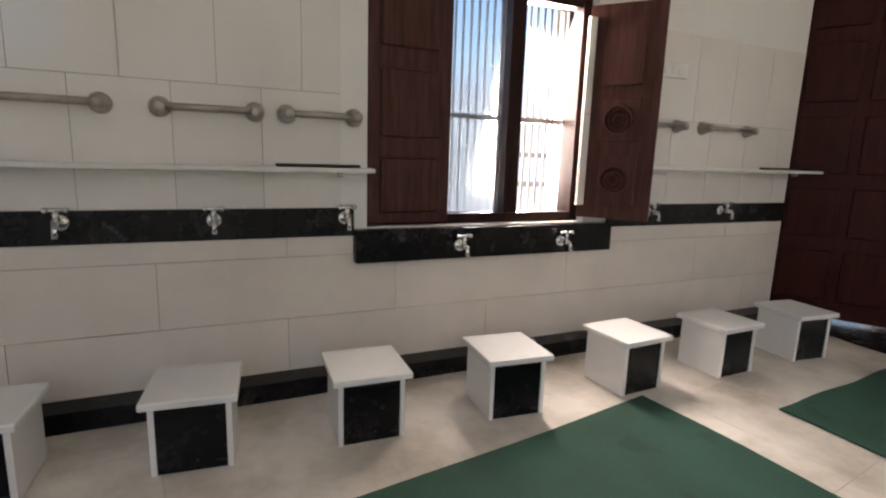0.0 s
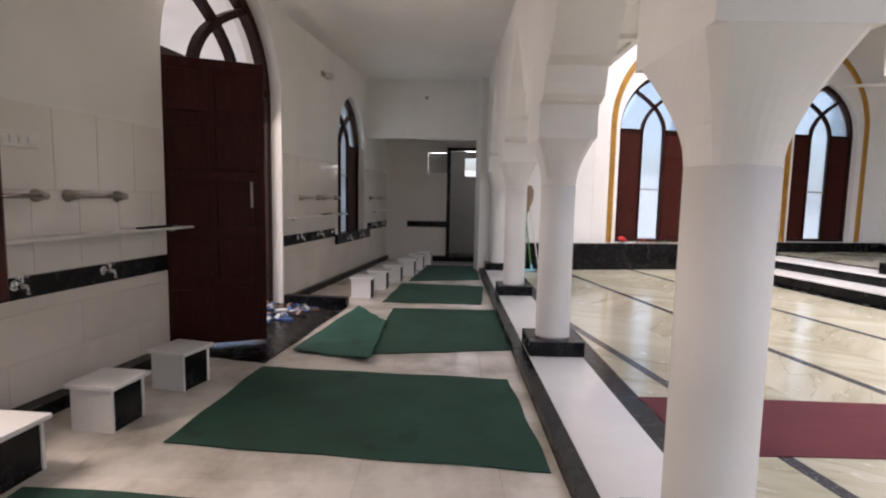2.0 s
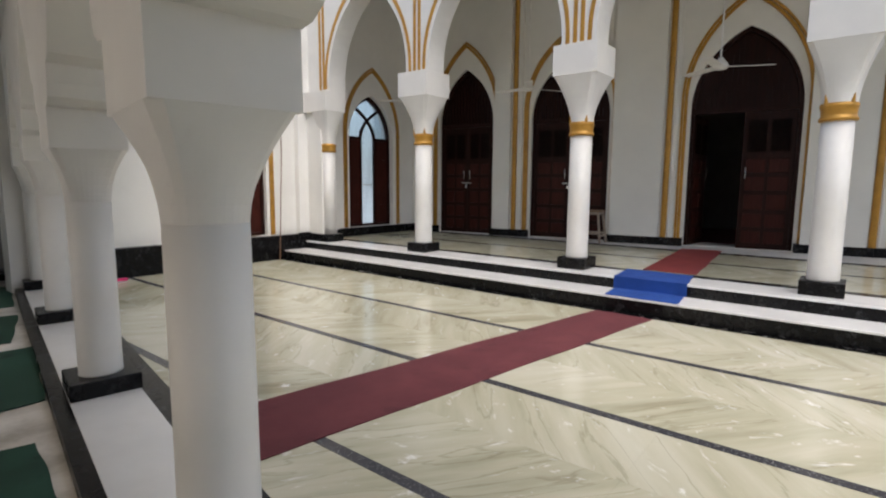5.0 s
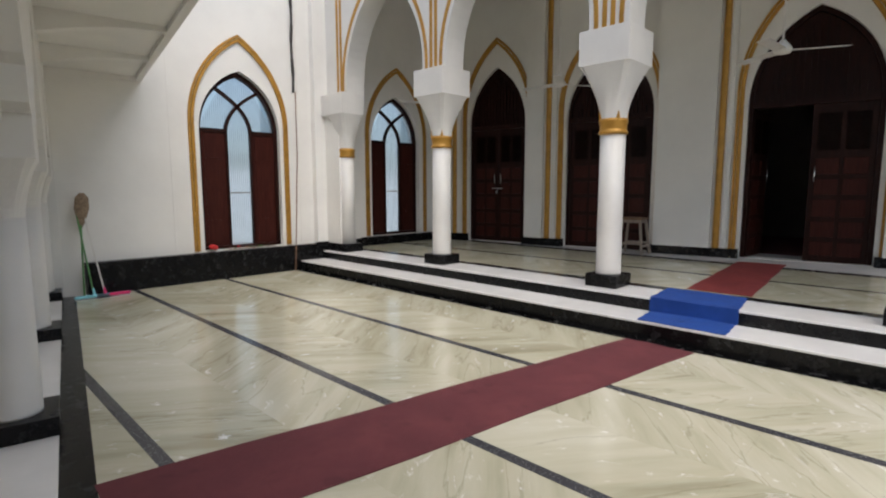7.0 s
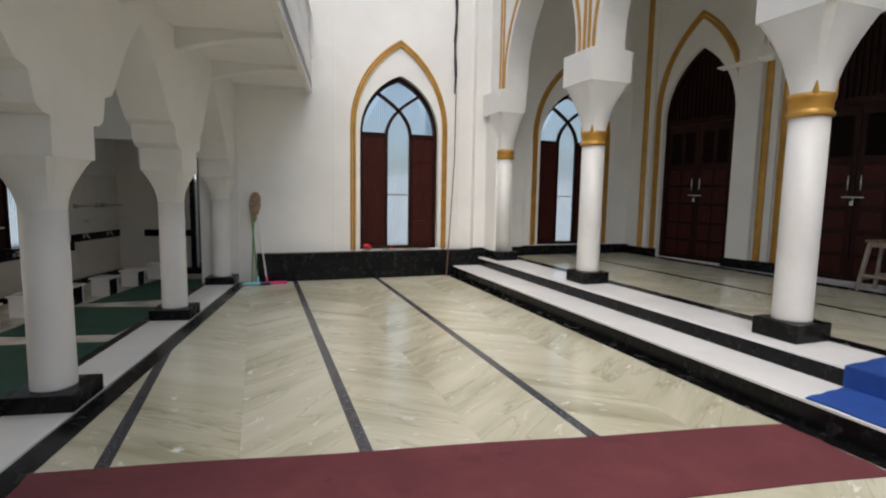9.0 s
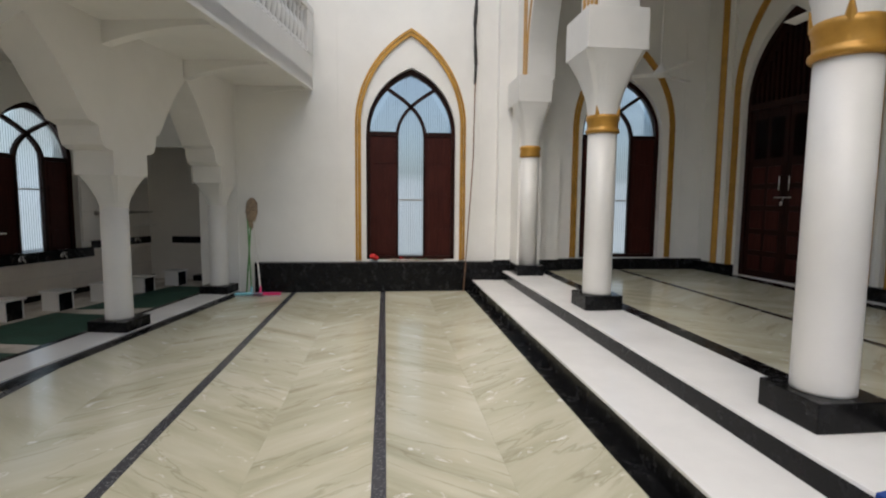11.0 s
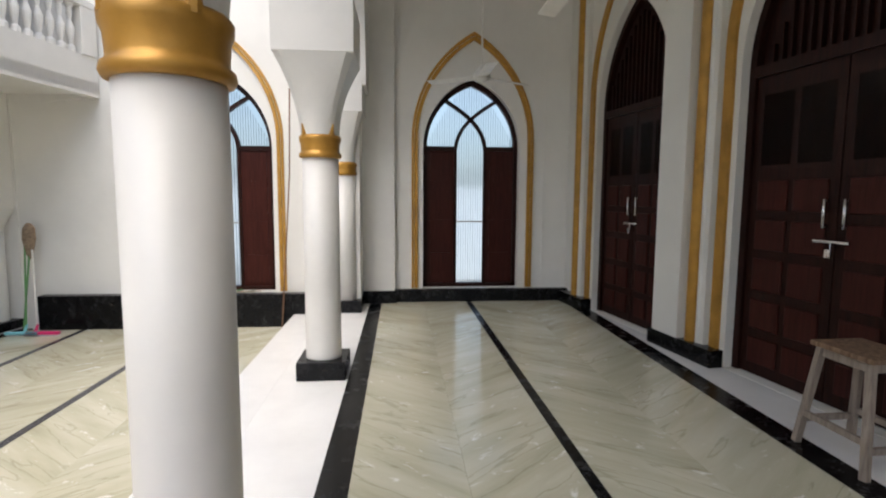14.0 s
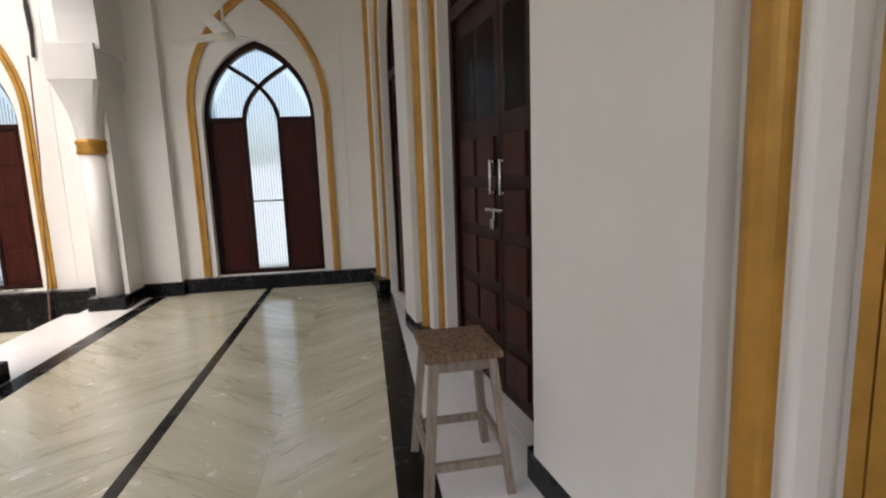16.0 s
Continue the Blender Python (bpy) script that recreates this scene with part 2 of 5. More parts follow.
# lighter green: the sheen on the lifted mat, put into its colour
TEAL = woven("sheen_green_floor_mat", (0.022, 0.11, 0.075), (0.035, 0.15, 0.105))
MAROON = woven("maroon_carpet", (0.15, 0.032, 0.04), (0.19, 0.045, 0.05), 320, 0.15)
REDC = woven("red_carpet", (0.24, 0.03, 0.03), (0.29, 0.04, 0.035), 320, 0.15)
BLUE = woven("blue_mat", (0.01, 0.065, 0.32), (0.015, 0.09, 0.42), 300, 0.2)
REED = surface("grey_glass_reed", (0.30, 0.35, 0.40), 0.3, 0.1)
# red teak made lighter and greyer: the leaf's sheen is in its base colour
SHEEN_TEAK = wood("sheen_red_teak", (0.045, 0.017, 0.014), (0.10, 0.042, 0.035), 0.42)
STEEL = surface("dull_steel", (0.42, 0.39, 0.35), 0.34, 0.2, 20, 90, 0.03, metal=0.9)
CHROME = surface("chrome", (0.75, 0.75, 0.75), 0.15, 0.1, 20, 90, 0.01, metal=1.0)
PLASTIC_W = surface("white_plastic", (0.75, 0.73, 0.68), 0.4, 0.08, 8, 60, 0.01)
PINK = surface("pink_plastic", (0.70, 0.03, 0.17), 0.4, 0.1)
CYAN = surface("light_blue_plastic", (0.25, 0.62, 0.70), 0.4, 0.1)
POLEGREEN = surface("green_plastic_pole", (0.12, 0.30, 0.10), 0.4, 0.1)
STRAW = surface("brown_grass_bristle", (0.30, 0.22, 0.15), 0.9, 0.3, 30, 200, 0.5)
CABLE = surface("dark_cable", (0.02, 0.018, 0.016), 0.6, 0.1)
CORD = surface("brown_cord", (0.22, 0.12, 0.07), 0.8, 0.2)
FLOWER_R = surface("red_petal", (0.55, 0.02, 0.02), 0.6, 0.2)
LEAF = surface("green_leaf", (0.04, 0.13, 0.03), 0.5, 0.3)
# dark grey: shade of dim rooms put into the base colour; also on lattices
SHADE_GREY = surface("shade_grey", (0.25, 0.23, 0.2), 0.7, 0.1)
GLASS = pane_glass("clear_pane", 0.05)
FROST = pane_glass("reeded_blue_pane", 0.35, (0.50, 0.58, 0.64))
TINTED = pane_glass("dim_door_pane", 0.15, (0.35, 0.4, 0.4))
OUTSIDE = surface("pale_house_wall", (0.75, 0.75, 0.75), 0.8, 0.15, 0.6)
GROUND = surface("pale_concrete_ground", (0.5, 0.48, 0.44), 0.85, 0.2, 0.5)
SHOE = [surface("shoe_" + n, c, 0.5, 0.2) for n, c in (("white", (0.7, 0.7, 0.7)), ("blue", (0.08, 0.16, 0.4)), ("tan", (0.4, 0.22, 0.15)), ("black", (0.02, 0.02, 0.02)))]


# ---- mesh helpers ----
def mesh_of(name, bm, mat):
    me = bpy.data.meshes.new(name)
    bmesh.ops.recalc_face_normals(bm, faces=bm.faces)
    bm.to_mesh(me)
    bm.free()
    if mat:
        me.materials.append(mat)
    return me


def thing(name, bm, mat, m=None, label="", category="", group="", kind="", smooth=False):
    ob = new(name, mesh_of(name, bm, mat))
    if smooth:
        for p in ob.data.polygons:
            p.use_smooth = True
    ob.matrix_basis = m if m is not None else Matrix.Identity(4)
    return tagged(ob, label, category, group, kind)


def holder(name, m, label, category, group="", kind=""):
    ob = new(name)
    ob.empty_display_size = 0.05
    ob.matrix_basis = m
    return tagged(ob, label, category, group, kind)


def part(name, bm, mat, parent, label="", m=None, smooth=False):
    ob = new(name, mesh_of(name, bm, mat))
    if smooth:
        for p in ob.data.polygons:
            p.use_smooth = True
    ob.parent = parent
    if m is not None:
        ob.matrix_basis = m
    return tagged(ob, label)


def structure(name, bm, mat, m=None, label=""):
    return thing(name, bm, mat, m, label, "", "", "structure")


def box(x0, x1, y0, y1, z0, z1, bevel=0.0, bm=None):
    bm = bm or bmesh.new()
    c = bmesh.ops.create_cube(bm, size=1.0, matrix=Matrix.Translation(((x0 + x1) / 2, (y0 + y1) / 2, (z0 + z1) / 2)) @ Matrix.Diagonal((x1 - x0, y1 - y0, z1 - z0, 1)))
    if bevel:
        es = {e for v in c["verts"] for e in v.link_edges}
        bmesh.ops.bevel(bm, geom=list(es), offset=bevel, segments=2, affect="EDGES", profile=0.5)
    return bm


def tube(p, q, r, r2=None, n=14, bm=None):
    """A round rod from p to q."""
    bm = bm or bmesh.new()
    p, q = Vector(p), Vector(q)
    d = q - p
    m = Matrix.Translation((p + q) / 2) @ d.to_track_quat("Z", "Y").to_matrix().to_4x4()
    bmesh.ops.create_cone(bm, cap_ends=True, segments=n, radius1=r, radius2=r if r2 is None else r2, depth=d.length, matrix=m)
    return bm


def lathe(profile, n=32, bm=None, m=None):
    """A turned shape from (radius, z) pairs."""
    bm = bm or bmesh.new()
    m = m or Matrix.Identity(4)
    rings = []
    for r, z in profile:
        rings.append([bm.verts.new(m @ Vector((r * math.cos(2 * math.pi * k / n), r * math.sin(2 * math.pi * k / n), z))) for k in range(n)])
    for a, b in zip(rings, rings[1:]):
        for k in range(n):
            bm.faces.new((a[k], a[(k + 1) % n], b[(k + 1) % n], b[k]))
    bm.faces.new(rings[0][::-1])
    bm.faces.new(rings[-1])
    return bm


def slab(outline, holes=(), d0=0.0, d1=0.1, across="x", bm=None):
    """A flat body from an outline in (u, z) with holes; its thickness runs from d0 to d1 across x or y."""
    from mathutils.geometry import tessellate_polygon
    bm = bm or bmesh.new()
    loops = [list(outline)] + [list(h) for h in holes]
    flat = [p for l in loops for p in l]
    tris = tessellate_polygon([[Vector((u, z, 0)) for u, z in l] for l in loops])
    def at(p, d):
        return (d, p[0], p[1]) if across == "x" else (p[0], d, p[1])
    front = [bm.verts.new(at(p, d0)) for p in flat]
    back = [bm.verts.new(at(p, d1)) for p in flat]
    for t in tris:
        if len({*t}) == 3:
            for side in (front, back):
                try:
                    bm.faces.new([side[i] for i in t])
                except ValueError:
                    pass
    i = 0
    for l in loops:
        n = len(l)
        for k in range(n):
            a, b = i + k, i + (k + 1) % n
            bm.faces.new((front[a], front[b], back[b], back[a]))
        i += n
    return bm


def ogive(c, w, z0, zs, za, n=12):
    """Outline of a pointed-arch opening: centre, width, bottom, springing and apex heights."""
    h = za - zs
    cx = (h * h - w * w / 4) / w
    r = cx + w / 2
    top = math.atan2(h, cx)
    right = [(c - cx + r * math.cos(top * k / n), zs + r * math.sin(top * k / n)) for k in range(n + 1)]
    left = [(2 * c - u, z) for u, z in right[-2::-1]]
    return [(c - w / 2, z0), (c + w / 2, z0)] + right + left


def ogive_band(c, w_in, w_out, z0, zs, za_in, za_out, n=14):
    a, b = ogive(c, w_in, z0, zs, za_in, n), ogive(c, w_out, z0, zs, za_out, n)
    return b[1:] + [b[0]] + [a[0]] + a[1:][::-1]


def arc_bar(pts, half, d0, d1, across, bm=None):
    """A bar of rectangular section that follows a line of (u, z) points."""
    up, lo = [], []
    for k, p in enumerate(pts):
        a, b = pts[max(0, k - 1)], pts[min(len(pts) - 1, k + 1)]
        t = Vector((b[0] - a[0], b[1] - a[1])).normalized()
        up.append((p[0] - t.y * half, p[1] + t.x * half))
        lo.append((p[0] + t.y * half, p[1] - t.x * half))
    return slab(up + lo[::-1], (), d0, d1, across, bm)


# ---- large structure: grounds and floors ----
structure("ground", box(-60, 60, -60, 60, -0.60, -0.40), GROUND, None, "pale concrete ground around the building")
structure("floor_1", box(-3.85, 3.7, -12.5, 0.5, -0.12, -0.012), JOINT, None, "bed of the hall floor")
structure("floor_2", box(-3.6, -0.21, -10.6, 9.0, -0.16, WF - 0.012), JOINT, ARC, "bed of the wash passage floor")

# arcade ledge, white with black edges
structure("ledge", box(-0.20, 0.192, -9.5, 0.35, -0.10, LEDGE, 0.004), WMARBLE, ARC, "white marble ledge under the arcade")
structure("ledge_edge", box(-0.285, -0.20, -9.5, 0.35, -0.10, LEDGE - 0.004), BLACK, ARC, "black granite edge of the arcade ledge")
structure("floor_border", box(0.192, 0.341, -9.5, 0.14, -0.10, 0.004), BLACK, ARC, "black granite border along the arcade")

# steps up to the verandah
structure("floor_band", box(-0.025, 0.092, -12.5, 0.02, -0.1, 0.003), BLACK, None, "black granite band at the foot of the steps")
structure("step_1_riser", box(0.09, 0.115, -12.5, 0.02, -0.1, STEP - 0.02), BLACK, None, "black granite riser")
structure("step_1", box(0.084, 0.58, -12.5, 0.02, STEP - 0.02, STEP, 0.003), WMARBLE, None, "white marble step")
structure("step_2_riser", box(0.555, 0.58, -12.5, 0.02, STEP, PLAT - 0.02), BLACK, None, "black granite riser")
structure("step_2", box(0.548, 1.2, -12.5, 0.02, PLAT - 0.02, PLAT, 0.003), WMARBLE, None, "white marble edge of the verandah")


def strip(name, far, near, z, mat, label):
    """A floor strip that runs along the verandah: its two edges at the end wall and at 4.2 m before it."""
    bm = bmesh.new()
    k = (12.5 + 0.14) / 4.34
    x = [far[0], far[1], far[1] + (near[1] - far[1]) * k, far[0] + (near[0] - far[0]) * k]
    y = [0.14, 0.14, -12.5, -12.5]
    lo = [bm.verts.new((x[i], y[i], z - 0.1)) for i in range(4)]
    hi = [bm.verts.new((x[i], y[i], z)) for i in range(4)]
    bm.faces.new(lo), bm.faces.new(hi)
    for i in range(4):
        bm.faces.new((lo[i], lo[(i + 1) % 4], hi[(i + 1) % 4], hi[i]))
    structure(name, bm, mat, None, label)


strip("verandah_band", (1.09, 1.245), (1.09, 1.25), PLAT + 0.002, BLACK, "black granite band along the verandah")
strip("verandah_line", (2.39, 2.465), (2.44, 2.51), PLAT + 0.002, BLACK, "black granite line in the verandah floor")
strip("verandah_border", (3.74, 3.92), (3.735, 3.92), PLAT + 0.002, BLACK, "black granite border before the doors")
structure("threshold_floor", box(3.85, 5.6, -12.5, 0.14, PLAT - 0.1, PLAT), WMARBLE, None, "white marble thresholds of the doors")
structure("verandah_bed", box(0.58, 5.5, -12.5, 0.14, -0.1, PLAT - 0.04), JOINT, None, "bed of the verandah floor")

# ---- walls ----
WALL_TOP = 5.6
END = 0.14
W1C, W1W, W1Z0, W1ZS, W1ZA = -0.845, 1.34, 0.46, 2.36, 3.31
W3C = 2.46
end_wall = structure("wall_north", slab([(-3.9, -0.1), (4.6, -0.1), (4.6, WALL_TOP), (-3.9, WALL_TOP)],
    [ogive(W1C, W1W, W1Z0, W1ZS, W1ZA), ogive(W3C, W1W - 0.03, W1Z0 + 0.02, W1ZS + 0.03, W1ZA)], END, END + 0.32, "y"), WHITE, None, "white painted wall with pointed windows")

EAST = pose(4.153, -2.32, 0, 0, 0, 8.1)
DOORS = ((1.05, 1.35, 3.94), (-1.31, 1.60, 3.90), (-4.37, 1.68, 4.10), (-7.43, 1.68, 4.10))
structure("wall_east", slab([(2.5, 0.0), (2.5, WALL_TOP), (-11.0, WALL_TOP), (-11.0, 0.0)],
    [ogive(c, w, PLAT + 0.004, 2.78, za) for c, w, za in DOORS], 0.0, 0.34, "x"), CREAM, EAST, "cream painted wall with pointed door openings")

structure("wall_south", box(-10.5, 5.8, -12.8, -12.5, -0.4, 2.4), WHITE, None, "plain white wall closing the hall")
structure("verandah_ceiling", box(0.6, 5.8, -12.6, 0.3, WALL_TOP, WALL_TOP + 0.2), WHITE, None, "plain white verandah ceiling")

# wash wall with window, door and far window
WASH_T = 0.34
DOORC, DOORW = 0.68, 1.86
WIN1C, WIN1W = -2.42, 1.14
WIN2C, WIN2W = 3.95, 1.25
structure("wall_west", slab([(-9.5, -0.3), (9.5, -0.3), (9.5, 3.25), (-9.5, 3.25)],
    [ogive(WIN1C, WIN1W, 0.62, 1.70, 2.50), ogive(DOORC, DOORW, WF - 0.002, 2.15, 3.16), ogive(WIN2C, WIN2W, 0.56, 1.90, 2.64),
     [(-5.0, 1.36), (-4.11, 1.36), (-4.11, 1.95), (-5.0, 1.95)], [(6.5, 1.64), (7.7, 1.64), (7.7, 2.25), (6.5, 2.25)]], 0, -WASH_T, "x"), WHITE, WASH, "white wall of the wash passage")
structure("wash_ceiling", box(-5.2, 0.15, -10.6, 4.0, 3.07, 3.2), WHITE, ARC, "plain white ceiling of the wash passage")
structure("wash_end_wall", box(-5.0, 0.15, -10.9, -10.6, -0.4, 3.2), WHITE, ARC, "plain white wall closing the wash passage")

# cross wall over the far end, and the wash-room wall behind it
structure("lintel_wall", box(-3.2, -0.2, 0.30, 0.45, 2.12, 3.07), WHITE, ARC, "white wall above the far opening")
structure("wash_room_wall", slab([(-3.2, -0.3), (-0.93, -0.3), (-0.93, 2.04), (-0.28, 2.04), (-0.28, -0.3), (0.3, -0.3), (0.3, 3.07), (-3.2, 3.07)],
    [[(-1.36, 1.62), (-0.98, 1.62), (-0.98, 2.0), (-1.36, 2.0)]], 1.45, 1.60, "y"), UTILE, ROOM, "white tiled wall with a doorway")
# back wall in the dark grey: the unlit interior is put into its colour
structure("wash_room_back", slab([(-1.6, -0.3), (0.4, -0.3), (0.4, 3.07), (-1.6, 3.07)], [[(-0.62, 1.62), (-0.30, 1.62), (-0.30, 2.0), (-0.62, 2.0)]], 2.7, 2.8, "y"), SHADE_GREY, ROOM, "back wall of the wash room, coloured dark as if unlit")
structure("arcade_end_pier", box(-0.22, 0.22, 0.16, 1.6, -0.3, 3.2), WHITE, ARC, "white pier at the end of the arcade")


# multifoil arcade
def foil(c, hw):
    """Half-profile of a cusped arch, as a closed outline around its centre."""
    n = hw - 0.255
    side = [(n, 1.58), (n, 1.81), (n - 0.07, 1.815), (n - 0.135, 1.85), (n - 0.16, 1.92), (n - 0.18, 2.02), (0.53 * hw, 2.055), (0.47 * hw, 2.14), (0.385 * hw, 2.28), (0.26 * hw, 2.48), (0.125 * hw, 2.64)]
    return [(c + a, z) for a, z in side] + [(c, 2.77)] + [(c - a, z) for a, z in side[::-1]]


COLS = (0.0, -2.126, -4.469, -6.81, -9.15)
outline = [(0.16, 1.58)]
for a, b in zip(COLS, COLS[1:]):
    outline += foil((a + b) / 2, (a - b) / 2)
outline += [(COLS[-1] - 0.25, 1.58), (COLS[-1] - 0.25, 3.3), (0.16, 3.3)]
structure("arcade_wall", slab(outline, (), -0.20, 0.20, "x"), WHITE, ARC, "white cusped arcade wall")

# verandah arcade
PC = (-0.36, -2.73, -5.41, -8.06, -10.70)
PX0, PX1 = 0.72, 1.10
outline = [(0.02, 3.03)]
for a, b in zip(PC, PC[1:]):
    o = ogive((a + b) / 2, (a - b) - 0.46, 3.03, 3.25, 4.75, 14)
    outline += o[1:] + [o[0]]
outline += [(-12.5, 3.03), (-12.5, WALL_TOP), (0.02, WALL_TOP)]
structure("verandah_arcade_wall", slab(outline, (), PX0, PX1, "x"), GLOSS, None, "white pointed arcade wall")
structure("verandah_end_core", box(0.66, 1.0, -0.40, 0.02, PLAT, 3.05), WHITE, None, "white pier behind the half column")
structure("verandah_end_pier", box(0.45, 1.42, 0.015, 0.16, 0.0, WALL_TOP), WHITE, None, "white pier on the end wall")


# ---- columns ----
def blend_square(r_lo, hx, hy, z0, z1, n=32, steps=6, bm=None):
    """A flare from a round foot to a square head."""
    bm = bm or bmesh.new()
    rings = []
    for s in range(steps + 1):
        t = s / steps
        e = t ** 1.6
        ring = []
        for k in range(n):
            a = 2 * math.pi * (k + 0.5) / n
            c, d = math.cos(a), math.sin(a)
            q = 1 / max(abs(c), abs(d))
            ring.append(bm.verts.new(((r_lo * (1 - e) + hx * q * e) * c, (r_lo * (1 - e) + hy * q * e) * d, z0 + (z1 - z0) * t)))
        rings.append(ring)
    for a, b in zip(rings, rings[1:]):
        for k in range(n):
            bm.faces.new((a[k], a[(k + 1) % n], b[(k + 1) % n], b[k]))
    bm.faces.new(rings[0][::-1])
    bm.faces.new(rings[-1])
    return bm


def wash_column(y, big=0.2):
    ob = holder("column", ARC @ pose(0, y, LEDGE), "white round column with a flared capital on a black granite base", "column", "columns of the wash arcade")
    part("base", box(-big, big, -big, big, 0, 0.11, 0.006), BLACK, ob, "black granite base")
    part("shaft", lathe([(0.128, 0.11), (0.128, 0.125), (0.126, 0.6), (0.125, 1.24)]), WHITE, ob, smooth=True)
    part("capital", blend_square(0.125, 0.199, 0.252, 1.24, 1.56), WHITE, ob, "white flared capital")
    return ob


for y in COLS[:4]:
    wash_column(y)


def verandah_column(y):
    ob = holder("column", pose(0.885 - 0.010 * (y + 2.73), y, PLAT), "white gloss column with a gold collar on a black granite base", "column", "columns of the verandah")
    part("base", box(-0.19, 0.19, -0.19, 0.19, 0, 0.145, 0.006), BLACK, ob, "black granite base")
    
    part("shaft", lathe([(0.140, 0.145), (0.140, 0.16), (0.139, 0.9), (0.138, 1.725)], 40), GLOSS, ob, smooth=True)
    part("collar", lathe([(0.138, 1.72), (0.156, 1.724), (0.163, 1.738), (0.160, 1.756), (0.147, 1.766), (0.146, 1.78), (0.149, 1.83), (0.158, 1.852), (0.160, 1.88), (0.150, 1.893), (0.138, 1.893)], 40), GOLD, ob, "gold painted collar", smooth=True)
    part("flare", blend_square(0.145, 0.29, 0.29, 1.885, 2.455), GLOSS, ob, "white flared capital")
    part("block", box(-0.292, 0.292, -0.292, 0.292, 2.455, 2.83, 0.004), GLOSS, ob, "white square capital block")
    for a in range(4):
        c, s = math.cos(a * math.pi / 2 + math.pi / 4), math.sin(a * math.pi / 2 + math.pi / 4)
        part("leaf_tip", tube((0.135 * c, 0.135 * s, 1.875), (0.164 * c, 0.164 * s, 1.975), 0.03, 0.002, 8), GOLD, ob, "gold leaf point")
    return ob


for y in PC[1:]:
    verandah_column(y)

half = holder("half_column", pose(0.82, -0.41, PLAT), "white half column with a gold collar against the end wall", "column")
part("base", box(-0.185, 0.20, -0.16, 0.42, 0, 0.145, 0.004), BLACK, half, "black granite base")
part("shaft", lathe([(0.13, 0.145), (0.125, 1.69)], 32), GLOSS, half, smooth=True)
part("collar", lathe([(0.13, 1.68), (0.15, 1.70), (0.14, 1.73), (0.14, 1.78), (0.155, 1.81), (0.13, 1.84)], 32), GOLD, half, "gold painted collar", smooth=True)
part("flare", blend_square(0.13, 0.235, 0.22, 1.835, 2.42), GLOSS, half, "white flared capital")
part("block", box(-0.237, 0.237, -0.222, 0.42, 2.42, 2.78, 0.004), GLOSS, half, "white capital block")


# gold stripes on the verandah arcade piers
def stripe(y0, y1, z0, z1, x, depth=0.012):
    return box(x - depth, x, y0, y1, z0, z1, 0.004)


for y in PC[1:]:
    for dy in (-0.075, 0.02):
        structure("gold_stripe", stripe(y + dy, y + dy + 0.055, 3.12, WALL_TOP - 0.1, PX0), GOLD, None, "gold painted stripe on the arcade pier")
for y0 in (-0.48, -0.38):
    structure("gold_stripe", stripe(y0, y0 + 0.055, 3.12, WALL_TOP - 0.1, PX0), GOLD, None, "gold painted stripe on the arcade pier")
for a, b in zip(PC, PC[1:]):
    structure("arch_gold", slab(ogive_band((a + b) / 2, (a - b) - 0.34, (a - b) - 0.24, 3.12, 3.25, 4.86, 4.96), (), PX0 - 0.012, PX0 + 0.002, "x"), GOLD, None, "gold painted arch moulding")


